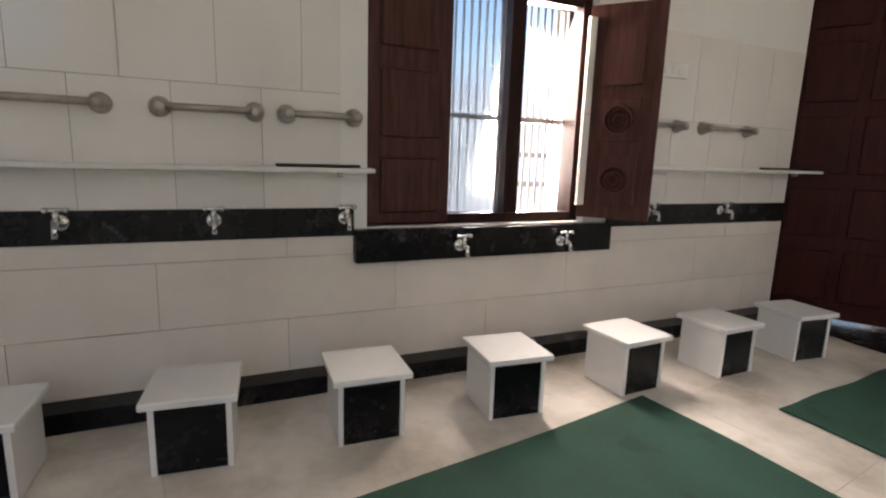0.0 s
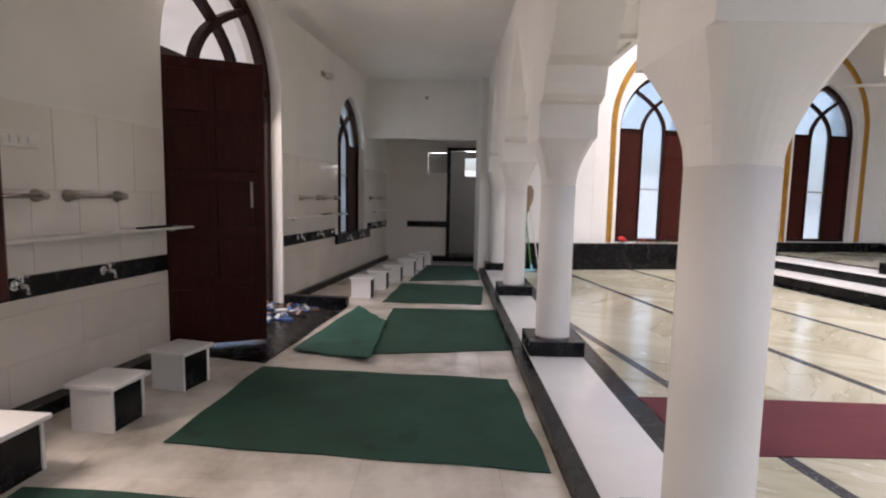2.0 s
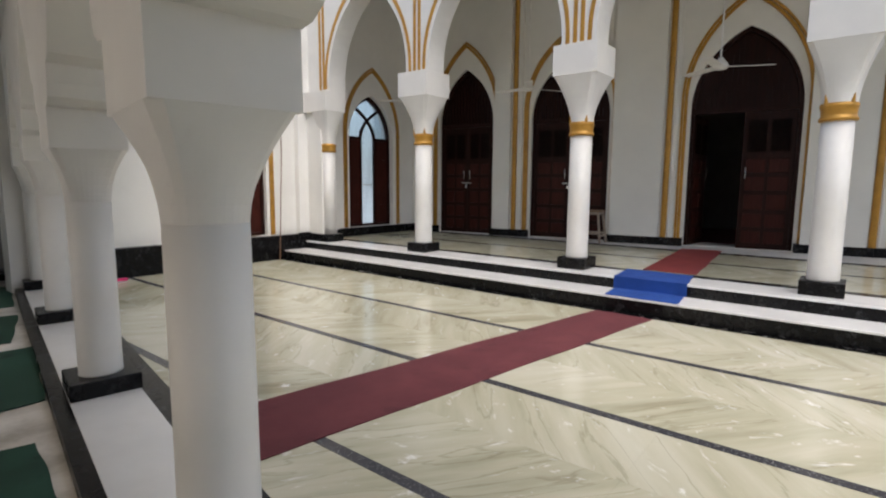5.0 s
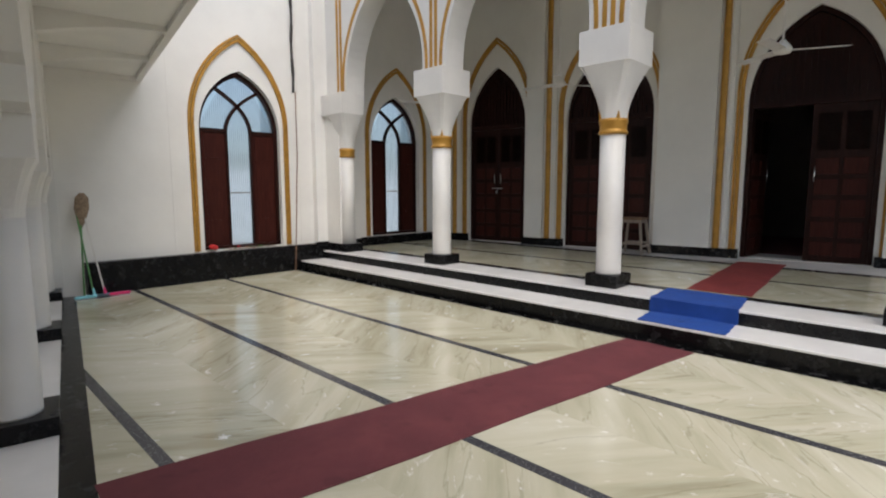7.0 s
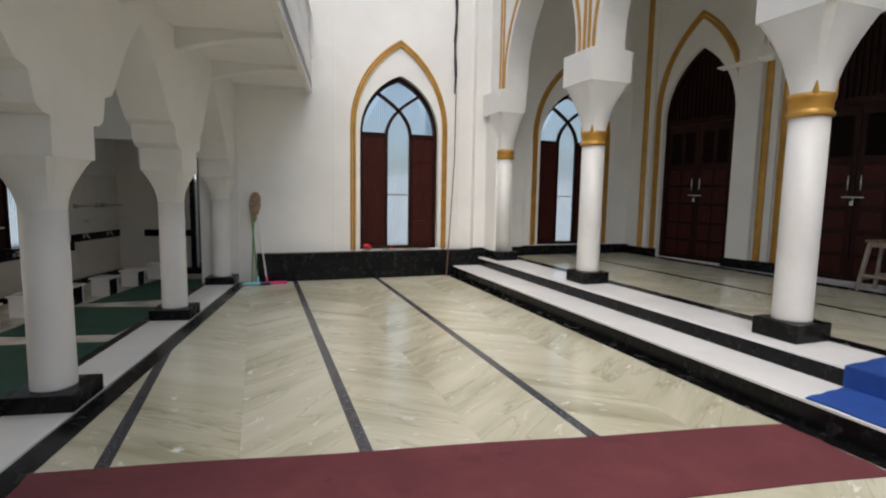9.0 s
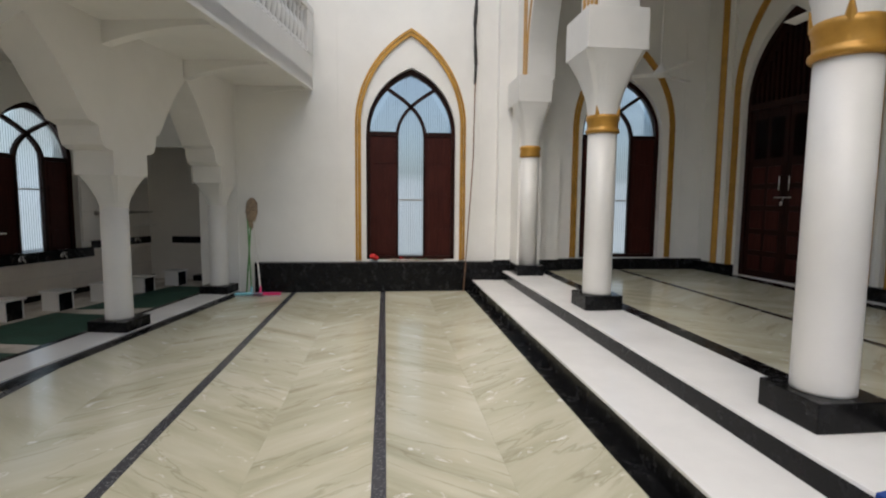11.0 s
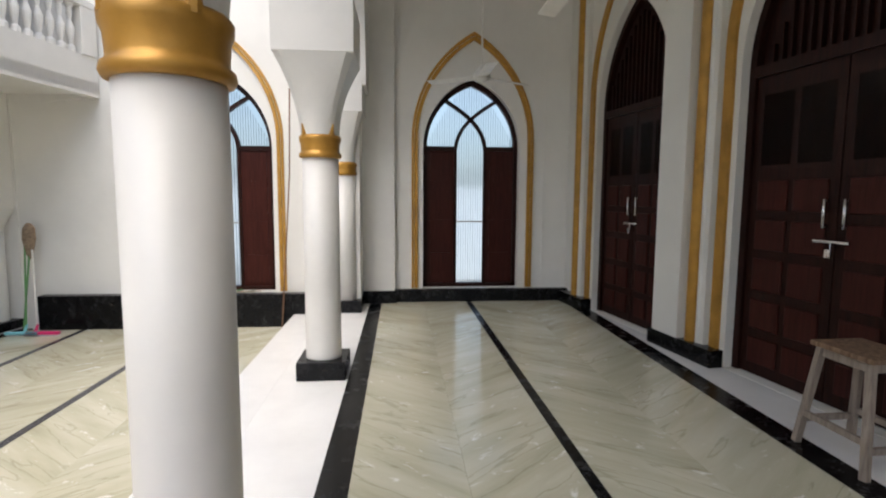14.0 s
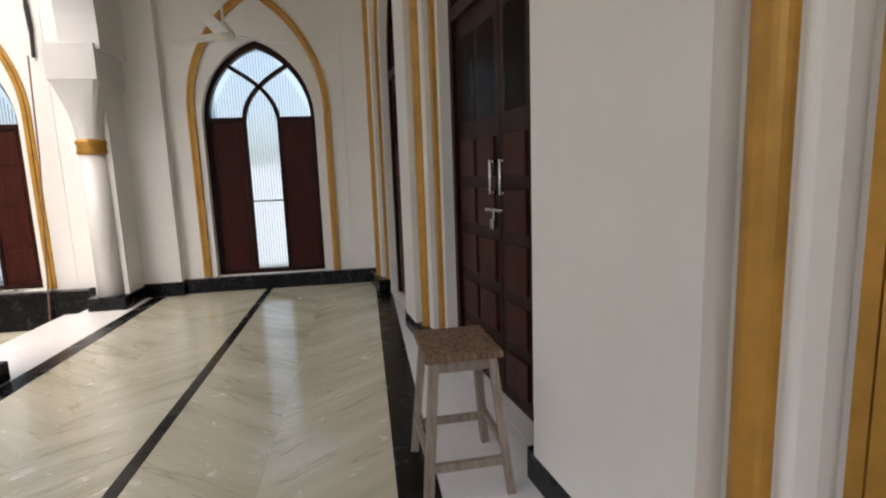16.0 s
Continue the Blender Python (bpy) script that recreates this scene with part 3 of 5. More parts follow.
# ---- pointed windows ----
def pointed_window(name, m, c, w, z0, zs, za, across, d, label, out=1):
    """A teak window with shut side leaves, a lancet pane and crossing tracery; d is the frame's plane, out the way to the outside."""
    ob = holder(name, m, label, "window", "", "structure")
    fr = 0.055
    e = d + out * 0.09
    part("window_frame", slab(ogive_band(c, w - 2 * fr, w, z0, zs, za - fr * 1.5, za), (), d, e, across), BROWN, ob, "dark teak frame")
    part("sill_rail", slab([(c - w / 2, z0), (c + w / 2, z0), (c + w / 2, z0 + 0.05), (c - w / 2, z0 + 0.05)], (), d, e, across), BROWN, ob)
    g = 0.155 * w
    t0, t1 = d + out * 0.012, d + out * 0.075
    for s in (-1, 1):
        part("mullion", slab([(c + s * g - 0.02, z0 + 0.05), (c + s * g + 0.02, z0 + 0.05), (c + s * g + 0.02, zs), (c + s * g - 0.02, zs)], (), t0, t1, across), BROWN, ob)
        u0, u1 = sorted((c + s * (g + 0.02), c + s * (w / 2 - fr)))
        part("transom", slab([(u0, zs - 0.03), (u1, zs - 0.03), (u1, zs + 0.03), (u0, zs + 0.03)], (), t0, t1, across), BROWN, ob)
        leaf = part("shutter", slab([(u0, z0 + 0.05), (u1, z0 + 0.05), (u1, zs - 0.03), (u0, zs - 0.03)], (), d + out * 0.03, d + out * 0.065, across), REDWOOD, ob, "shut red-brown teak leaf")
        n = 4
        hh = (zs - 0.03 - z0 - 0.05) / n
        for k in range(n):
            za_, zb_ = z0 + 0.05 + k * hh + 0.05, z0 + 0.05 + (k + 1) * hh - 0.03
            part("panel", slab([(u0 + 0.05, za_), (u1 - 0.05, za_), (u1 - 0.05, zb_), (u0 + 0.05, zb_)], (), d + out * 0.02, d + out * 0.032, across), REDWOOD, leaf)
        # tracery bar from one side of the lancet over to the other shoulder
        H = za - zs
        pts = []
        for k in range(15):
            t = k / 14
            pts.append((c + s * g * (1 - t) - s * (0.27 * w) * t ** 1.35 * 1.0 + s * 0.10 * w * math.sin(math.pi * t) * 0.55, zs + H * 0.70 * t ** 0.85))
        part("tracery", arc_bar(pts, 0.024, t0, t1, across), BROWN, ob)
    part("pane", slab(ogive(c, w - 0.06, z0 + 0.02, zs, za - 0.04), (), d + out * 0.068, d + out * 0.072, across), FROST, ob, "reeded bluish pane").visible_shadow = False
    part("cross_bar", slab([(c - g, z0 + 0.90), (c + g, z0 + 0.90), (c + g, z0 + 0.92), (c - g, z0 + 0.92)], (), d + out * 0.04, d + out * 0.06, across), STEEL, ob)
    nb = int(w / 0.033)
    for k in range(1, nb):
        u = c - w / 2 + w * k / nb
        top = zs + (za - zs) * max(0.0, 1 - (abs(u - c) / (w / 2)) ** 1.5) - 0.06
        lo = z0 + 0.05 if abs(u - c) < g else zs
        p, q = ((d + out * 0.058, u, lo), (d + out * 0.058, u, top)) if across == "x" else ((u, d + out * 0.058, lo), (u, d + out * 0.058, top))
        part("bar", tube(p, q, 0.0042, None, 6), REED, ob)
    return ob


pointed_window("window_1", HALL, W1C, W1W, W1Z0, W1ZS, W1ZA, "y", END + 0.09, "pointed teak window with crossing tracery and shut leaves")
pointed_window("window_2", HALL, W3C, W1W - 0.03, W1Z0 + 0.02, W1ZS + 0.03, W1ZA, "y", END + 0.11, "pointed teak window with crossing tracery above the verandah")
pointed_window("window_3", WASH, WIN2C, WIN2W, 0.56, 1.90, 2.64, "x", -0.10, "pointed dark teak window in the wash passage", -1)


# gold mouldings around windows and doors
def gold_arch(name, c, w, z0, zs, za, across, d, out, wid=0.085, label="gold painted pointed moulding", m=None):
    b = slab(ogive_band(c, w, w + 2 * wid * 0.55, z0, zs, za, za + wid * 0.6), (), d, d + out * 0.03, across)
    slab(ogive_band(c, w + 2 * wid * 0.65, w + 2 * wid, z0, zs, za + wid * 0.75, za + wid * 1.3), (), d, d + out * 0.022, across, b)
    return structure(name, b, GOLD, m, label)


gold_arch("window_gold", -0.85, 1.48, 0.46, 2.46, 3.76, "y", END, -1)
gold_arch("window_gold", 2.48, 1.49, 0.49, 2.49, 3.79, "y", END, -1)
for c, w, za in DOORS:
    gold_arch("door_gold", c, w + 0.12, PLAT + 0.15, 2.95, za + 0.46, "x", 0.0, -1, 0.10, "gold painted pointed moulding round the door", EAST)
    for off, r in ((0.262, 0.026), (0.345, 0.052)):
        y = c + w / 2 + off
        structure("gold_pilaster" if r > 0.03 else "pilaster_groove", lathe([(r, PLAT + 0.15), (r, WALL_TOP - 0.05)], 24, None, Matrix.Translation((-0.055 if r > 0.03 else -0.04, y, 0))),
                  GOLD if r > 0.03 else CREAM, EAST, "gold painted round strip beside the door" if r > 0.03 else "cream fillet between the gold strips")
    structure("pilaster_bed", box(-0.055, 0, c + w / 2 + 0.19, c + w / 2 + 0.43, PLAT + 0.15, WALL_TOP - 0.03), CREAM, EAST, "cream painted pilaster bed beside the door")
for (a, wa, _), (b, wb, _) in zip(DOORS, DOORS[1:]):
    structure("pier_face", box(-0.14, 0, b + wb / 2 + 0.43, a - wa / 2 - 0.09, PLAT + 0.15, WALL_TOP - 0.02), CREAM, EAST, "cream painted pier between the doors")
    structure("pier_base", box(-0.135, 0, b + wb / 2 + 0.01, a - wa / 2 - 0.01, PLAT, PLAT + 0.15, 0.004), BLACK, EAST, "black granite base of the pier")
structure("pier_base", box(-0.135, 0, DOORS[0][0] + DOORS[0][1] / 2 + 0.01, 2.4, PLAT, PLAT + 0.15, 0.004), BLACK, EAST, "black granite base of the pier")

# black dado on the end wall
structure("dado_hall", box(-3.12, 0.45, 0.0, END, -0.05, 0.44, 0.004), BLACK, None, "black granite dado and ledge under the window")
structure("dado_verandah", box(1.18, 3.86, 0.05, END, PLAT, 0.475, 0.004), BLACK, None, "black granite dado on the verandah wall")
structure("dado_pier", box(0.40, 1.45, -0.02, 0.016, 0.0, 0.47, 0.004), BLACK, None, "black granite base of the end pier")
for x in (-1.95, 0.18, 1.38, 3.45):
    structure("wall_line", box(x, x + 0.03, END - 0.008, END, 0.47, WALL_TOP - 1.5, 0.002), WHITE, None, "thin plaster rib on the end wall")


# ---- hall doors ----
def door_leaf(ob, hinge, s, open_deg, w, z0, z1, x, glazed=True):
    """A panelled teak leaf; s says which way it runs from its hinge along y."""
    m = pose(x, hinge, 0, 0, 0, open_deg)
    leaf = part("leaf", box(-0.02, 0.02, min(0, s * w), max(0, s * w), z0, z1, 0.003), BROWN, ob, "panelled dark teak leaf", m)
    n = 2
    rows = [(0.04, 0.13), (0.16, 0.26), (0.29, 0.40), (0.43, 0.53), (0.56, 0.66)]
    h = z1 - z0
    for a, b in rows:
        for k in range(n):
            y0, y1 = sorted((s * (0.07 + k * (w - 0.09) / n), s * (0.02 + (k + 1) * (w - 0.09) / n)))
            part("panel", box(-0.034, -0.018, y0, y1, z0 + a * h, z0 + b * h, 0.008), REDWOOD, leaf)
    for k in range(n):
        y0, y1 = sorted((s * (0.08 + k * (w - 0.09) / n), s * (0.02 + (k + 1) * (w - 0.09) / n)))
        part("pane", box(-0.024, -0.019, y0, y1, z0 + 0.71 * h, z0 + 0.94 * h), TINTED, leaf, "dim glass pane")
    yh = s * (w - 0.07)
    hd = tube((-0.055, yh, z0 + 1.22), (-0.055, yh, z0 + 1.42), 0.011, None, 10)
    tube((-0.055, yh, z0 + 1.23), (-0.02, yh, z0 + 1.23), 0.010, None, 8, hd)
    tube((-0.055, yh, z0 + 1.41), (-0.02, yh, z0 + 1.41), 0.010, None, 8, hd)
    part("handle", hd, CHROME, leaf, "chrome pull handle", smooth=True)
    return leaf


for i, (c, w, za) in enumerate(DOORS):
    zt = 2.68
    dz = PLAT + 0.01
    ob = holder("door_%d" % (i + 1), EAST, "double dark teak door under a pointed fanlight" if i != 2 else "double dark teak door with one leaf standing open", "door", "", "structure")
    xf = 0.08
    part("door_frame", slab(ogive_band(c, w - 0.12, w, dz, 2.78, za - 0.08, za), (), xf, xf + 0.1, "x"), BROWN, ob, "dark teak frame")
    part("transom", box(xf, xf + 0.1, c - w / 2 + 0.06, c + w / 2 - 0.06, zt, zt + 0.09), BROWN, ob)
    fan = ogive(c, w - 0.1, zt + 0.05, 2.78, za - 0.06)
    part("fanlight", slab(fan, (), xf + 0.07, xf + 0.08, "x"), BROWN, ob, "dark carved fanlight board")
    for k in range(-8, 9):
        y = c + k * 0.078
        top = 2.82 + (za - 2.95) * max(0.0, 1 - (abs(k) / 9.0) ** 1.4)
        if top > 2.85:
            part("fan_slat", box(xf + 0.03, xf + 0.07, y - 0.012, y + 0.012, zt + 0.09, top - 0.05), BROWN, ob)
    lw = (w - 0.12) / 2 - 0.004
    if i == 2:
        door_leaf(ob, c + w / 2 - 0.06, -1, 78, lw, dz, zt, xf + 0.05)
        door_leaf(ob, c - w / 2 + 0.06, 1, 0, lw, dz, zt, xf + 0.05)
    else:
        door_leaf(ob, c + w / 2 - 0.06, -1, 0, lw, dz, zt, xf + 0.05)
        door_leaf(ob, c - w / 2 + 0.06, 1, 0, lw, dz, zt, xf + 0.05)
        bolt = tube((xf - 0.01, c - 0.13, dz + 1.13), (xf - 0.01, c + 0.13, dz + 1.13), 0.012, None, 10)
        part("bolt", bolt, CHROME, ob, "chrome sliding bolt")
        lk = box(xf - 0.035, xf - 0.015, c - 0.02, c + 0.025, dz + 1.02, dz + 1.08, 0.004)
        tube((xf - 0.025, c - 0.012, dz + 1.08), (xf - 0.02, c - 0.005, dz + 1.13), 0.006, None, 8, lk)
        part("padlock", lk, CHROME, ob, "small hanging padlock")
structure("prayer_room_floor", box(5.6, 9.6, -12.5, 0.4, PLAT - 0.1, PLAT), MAROON, None, "dim carpeted floor behind the doors")
# walls and ceiling carry the room's darkness in their colour
structure("prayer_room_back", box(9.6, 9.8, -12.5, 0.4, 0, 5), SHADE_GREY, None, "back wall behind the doors, coloured dark as if unlit")
structure("prayer_room_ceiling", box(4.9, 9.6, -12.5, 0.4, 4.8, 5), SHADE_GREY, None, "ceiling behind the doors, coloured dark as if unlit")
structure("prayer_room_side", box(4.1, 9.6, 0.45, 0.6, 0, 5), SHADE_GREY, None, "side wall behind the doors, coloured dark as if unlit")
structure("prayer_room_side", box(5.4, 9.6, -12.7, -12.5, 0, 5), SHADE_GREY, None, "side wall behind the doors, coloured dark as if unlit")


# ---- balcony over the arcade ----
balcony = holder("balcony", ARC, "white balcony with turned balusters above the wash arcade", "balcony", "", "structure")
part("slab", box(0.20, 1.30, -9.5, 0.34, 2.98, 3.12), WHITE, balcony)
part("fascia", box(1.22, 1.30, -9.5, 0.34, 2.94, 3.42, 0.006), WHITE, balcony, "white fascia")
for y in (0.30, -1.05, -2.4, -3.75, -5.1, -6.45, -7.8):
    pts = [(0.2, 2.98), (1.22, 2.98), (1.22, 2.93)] + [(1.22 - 1.02 * k / 8, 2.93 - 0.16 * (k / 8) ** 2) for k in range(1, 9)]
    part("bracket", slab(pts, (), y - 0.06, y + 0.06, "y"), WHITE, balcony, "curved rib under the balcony")
part("rail", box(1.19, 1.33, -9.5, 0.34, 3.98, 4.06, 0.01), WHITE, balcony)
for y in (0.20, -2.4, -5.1, -7.8):
    part("post", box(1.19, 1.32, y - 0.12, y + 0.12, 3.42, 3.98, 0.006), WHITE, balcony)
bal = mesh_of("baluster", lathe([(0.05, 0), (0.05, 0.05), (0.025, 0.08), (0.045, 0.2), (0.05, 0.26), (0.02, 0.36), (0.035, 0.44), (0.028, 0.5), (0.05, 0.53), (0.05, 0.56)], 12), WHITE)
y = -0.02
while y > -9.3:
    if min(abs(y - p) for p in (0.20, -2.4, -5.1, -7.8)) > 0.15:
        b = new("baluster", bal)
        b.parent = balcony
        b.matrix_basis = pose(1.255, y, 3.42)
    y -= 0.145
# gallery shade: dark-coloured wall, and a low slab added to block the sky
structure("gallery_back", box(-0.5, -0.3, -9.5, 0.34, 3.3, 4.7), SHADE_GREY, ARC, "wall behind the balcony, gallery shade put into its colour")
structure("gallery_shade_slab", box(-2.2, 1.0, -9.5, 0.34, 4.7, 4.9), SHADE_GREY, ARC, "dark slab added over the balcony to keep light out")


# ---- wash wall: tiles, band, skirting, shelves, rails, taps ----
SEGS = ((-7.0, -3.10), (-1.90, -0.27), (1.63, 3.30), (4.60, 8.2))
structure("wash_skirting", box(0, 0.115, -7.0, -0.27, WF, 0.03), BLACK, WASH, "black granite skirting")
structure("wash_skirting", box(0, 0.065, 1.63, 8.2, WF, 0.03), BLACK, WASH, "black granite skirting")
for a, b in ((-7.0, -3.05), (-1.70, -0.27), (1.63, 3.18), (4.74, 8.2)):
    structure("wash_band", box(0, 0.022, a, b, 0.590, 0.705, 0.002), BLACK, WASH, "black granite band that carries the taps")
for a, b in ((-3.05, -1.70), (3.18, 4.74)):
    structure("window_ledge", box(-0.10, 0.055, a, b, 0.475, 0.615, 0.006), BLACK, WASH, "black granite sill block under the window")


def wall_tiles(host, rows, segs, width, depth, mat):
    for r, (z0, z1) in enumerate(rows):
        for a, b in segs:
            y = a - (width * 0.5 if r % 2 else 0) % width
            while y < b:
                lo, hi = max(a, y), min(b, y + width)
                if hi - lo > 0.02:
                    part("tile", box(0, depth, lo + 0.0012, hi - 0.0012, z0 + 0.0012, z1 - 0.0012), mat, host)
                y += width


tile_wall = structure("tile_bed", box(-0.01, 0.004, -7.0, -0.275, 0.03, 0.59), JOINT, WASH, "grout bed of the lower wall tiles")
wall_tiles(tile_wall, ((0.03, 0.255), (0.255, 0.51)), ((-7.0, -0.27),), 0.92, 0.010, TILE)
wall_tiles(tile_wall, ((0.51, 0.59),), ((-7.0, -3.05), (-1.70, -0.27)), 0.92, 0.010, TILE)
tile_wall = structure("tile_bed", box(-0.01, 0.004, 1.635, 8.2, 0.03, 0.59), JOINT, WASH, "grout bed of the lower wall tiles")
wall_tiles(tile_wall, ((0.03, 0.255), (0.255, 0.51)), ((1.63, 8.2),), 0.92, 0.010, TILE)
wall_tiles(tile_wall, ((0.51, 0.59),), ((1.63, 3.18), (4.74, 8.2)), 0.92, 0.010, TILE)
for a, b in SEGS:
    tile_wall = structure("tile_bed", box(-0.01, 0.002, a, b, 0.705, 1.605), JOINT, WASH, "grout bed of the upper wall tiles")
    wall_tiles(tile_wall, ((0.705, 1.155), (1.155, 1.605)), ((a, b),), 0.30, 0.007, UTILE)


def shelf(a, b, z=0.89):
    ob = holder("shelf", WASH @ pose(0.007, (a + b) / 2, z), "narrow white glass-like shelf along the tiled wall", "shelf", "wall shelves")
    h = (b - a) / 2
    part("board", box(0, 0.115, -h, h, -0.009, 0.009, 0.004), PLASTIC_W, ob)
    n = max(2, int((b - a) / 0.8))
    for k in range(n):
        y = -h + 0.12 + (2 * h - 0.24) * k / (n - 1)
        part("clip", box(0, 0.03, y - 0.012, y + 0.012, -0.03, -0.009, 0.003), STEEL, ob)


for a, b in ((-6.6, -2.99), (-1.70, -0.10), (1.70, 3.40), (4.98, 7.8)):
    shelf(a, b, 0.86 if b < -2 else 0.90)


def towel_rail(a, b, z=1.12):
    ob = holder("towel_rail", WASH @ pose(0.007, (a + b) / 2, z), "tarnished steel towel rail with round ends on the tiled wall", "towel rail", "towel rails")
    h = (b - a) / 2
    part("bar", tube((0.055, -h, 0), (0.055, h, 0), 0.013), STEEL, ob, smooth=True)
    for s in (-1, 1):
        fl = part("flange", lathe([(0.036, 0), (0.036, 0.006), (0.03, 0.02), (0.02, 0.05), (0.021, 0.068), (0.012, 0.075)], 18, None, pose(0, s * h, 0, 0, 90, 0)), STEEL, ob, "tarnished round flange", smooth=True)
        for dz in (-0.028, 0.028):
            part("screw", lathe([(0.005, 0), (0.005, 0.012), (0.003, 0.014)], 8, None, pose(0, s * h, dz, 0, 90, 0)), CHROME, fl)


for a, b in ((-4.55, -3.91), (-3.735, -3.425), (-3.31, -3.05), (-1.62, -1.27), (-1.075, -0.71), (2.06, 2.57), (2.74, 3.2), (4.85, 5.35), (5.5, 6.0), (6.15, 6.65)):
    towel_rail(a, b, 1.065 if b < -3 else 1.125)


def tap(y, z):
    ob = holder("tap", WASH @ pose(0.022 if z > 0.6 else 0.055, y, z), "small chrome wall tap on the black granite band", "tap", "wash taps")
    part("flange", lathe([(0.03, 0), (0.03, 0.004), (0.018, 0.012)], 16, None, pose(0, 0, 0, 0, 90, 0)), CHROME, ob, smooth=True)
    b = tube((0, 0, 0), (0.075, 0, 0.0), 0.011, None, 10)
    tube((0.072, 0, 0.005), (0.085, 0, -0.04), 0.010, 0.009, 10, b)
    part("spout", b, CHROME, ob, smooth=True)
    c = tube((0.045, 0, 0.005), (0.045, 0, 0.045), 0.010, None, 10)
    tube((0.045, -0.028, 0.048), (0.045, 0.028, 0.048), 0.007, None, 8, c)
    hd = part("handle", c, CHROME, ob, "chrome cross handle", smooth=True)
    for s in (-1, 1):
        part("knob", lathe([(0.006, -0.008), (0.010, -0.004), (0.010, 0.004), (0.006, 0.008)], 10, None, pose(0.045, s * 0.03, 0.048, 90)), CHROME, hd, smooth=True)


for y in (-6.5, -5.9, -5.35, -4.77, -4.05, -3.58, -3.09, -1.43, -0.86, 1.95, 2.55, 3.05, 5.0, 5.6, 6.2, 6.8):
    tap(y, 0.665)
for y in (-2.575, -2.02, 3.6, 4.2):
    tap(y, 0.535)

# things on the shelf
for y, z in ((-0.45, 0.909), (-3.2, 0.869), (2.75, 0.909)):
    cloth = box(-0.02, 0.035, -0.16, 0.16, 0, 0.012, 0.005)
    thing("folded_cloth", cloth, CABLE, WASH @ pose(0.06, y, z, 0, 0, 4), "thin dark rolled cloth lying on the white shelf", "cloth")

# switch plates
for y, z, w in ((-1.36, 1.41, 0.24),):
    ob = holder("switchboard", WASH @ pose(0.008, y, z), "white plastic switchboard with small switches on the wall", "switchboard")
    part("plate", box(0, 0.012, -w / 2, w / 2, -0.04, 0.04, 0.004), PLASTIC_W, ob)
    for k in range(int(w / 0.05)):
        part("switch", box(0.012, 0.018, -w / 2 + 0.02 + k * 0.05, -w / 2 + 0.045 + k * 0.05, -0.02, 0.02, 0.003), PLASTIC_W, ob)
for y, z in ((2.85, 2.70),):
    ob = holder("wall_lamp", WASH @ pose(0, y, z), "small grey wall lamp holder high on the wall", "lamp")
    part("plate", box(0, 0.02, -0.12, 0.12, -0.03, 0.03, 0.005), STEEL, ob)
    part("holder", tube((0.02, 0, 0), (0.12, 0.02, -0.02), 0.03, 0.035, 14), PLASTIC_W, ob)
lampo = holder("wall_lamp", ARC @ pose(-1.2, 0.30, 2.78), "small lamp holder on the cross wall", "lamp")
part("holder", tube((0, -0.06, -0.01), (0, 0, 0), 0.025, 0.03, 12), STEEL, lampo)
lampo = holder("wall_lamp", ARC @ pose(-0.2, -4.6, 2.93), "small lamp holder high on the arcade wall", "lamp")
part("holder", tube((-0.09, 0, -0.02), (0, 0, 0), 0.025, 0.03, 12), STEEL, lampo)


# ---- wash stools ----
def wash_stool(x, y, turn, label="low white tiled wash seat with a black granite front"):
    ob = holder("wash_seat", WASH @ pose(x, y, WF, 0, 0, turn), label, "seat", "wash seats along the wall")
    part("side", box(-0.115, 0.115, -0.115, -0.098, 0, 0.222, 0.002), WMARBLE, ob)
    part("side", box(-0.115, 0.115, 0.098, 0.115, 0, 0.222, 0.002), WMARBLE, ob)
    part("back", box(-0.115, -0.10, -0.098, 0.098, 0, 0.222), WMARBLE, ob)
    part("front", box(0.088, 0.108, -0.098, 0.098, 0, 0.221), BLACK, ob, "black granite front panel")
    part("lid", box(-0.135, 0.140, -0.135, 0.135, 0.222, 0.246, 0.005), WMARBLE, ob, "white marble lid")


for x, y, d in ((0.34, -5.4, 0), (0.35, -4.8, 2), (0.37, -4.21, -3), (0.385, -3.66, -6), (0.42, -3.113, -3), (0.45, -2.55, -5), (0.46, -1.94, 3), (0.48, -1.37, 1), (0.485, -0.80, -6)):
    wash_stool(x, y, d)
for x, y in ((0.72, 2.235), (0.75, 2.83), (0.80, 3.43), (0.86, 4.07), (0.87, 4.75), (0.88, 5.45)):
    wash_stool(x, y, 3)


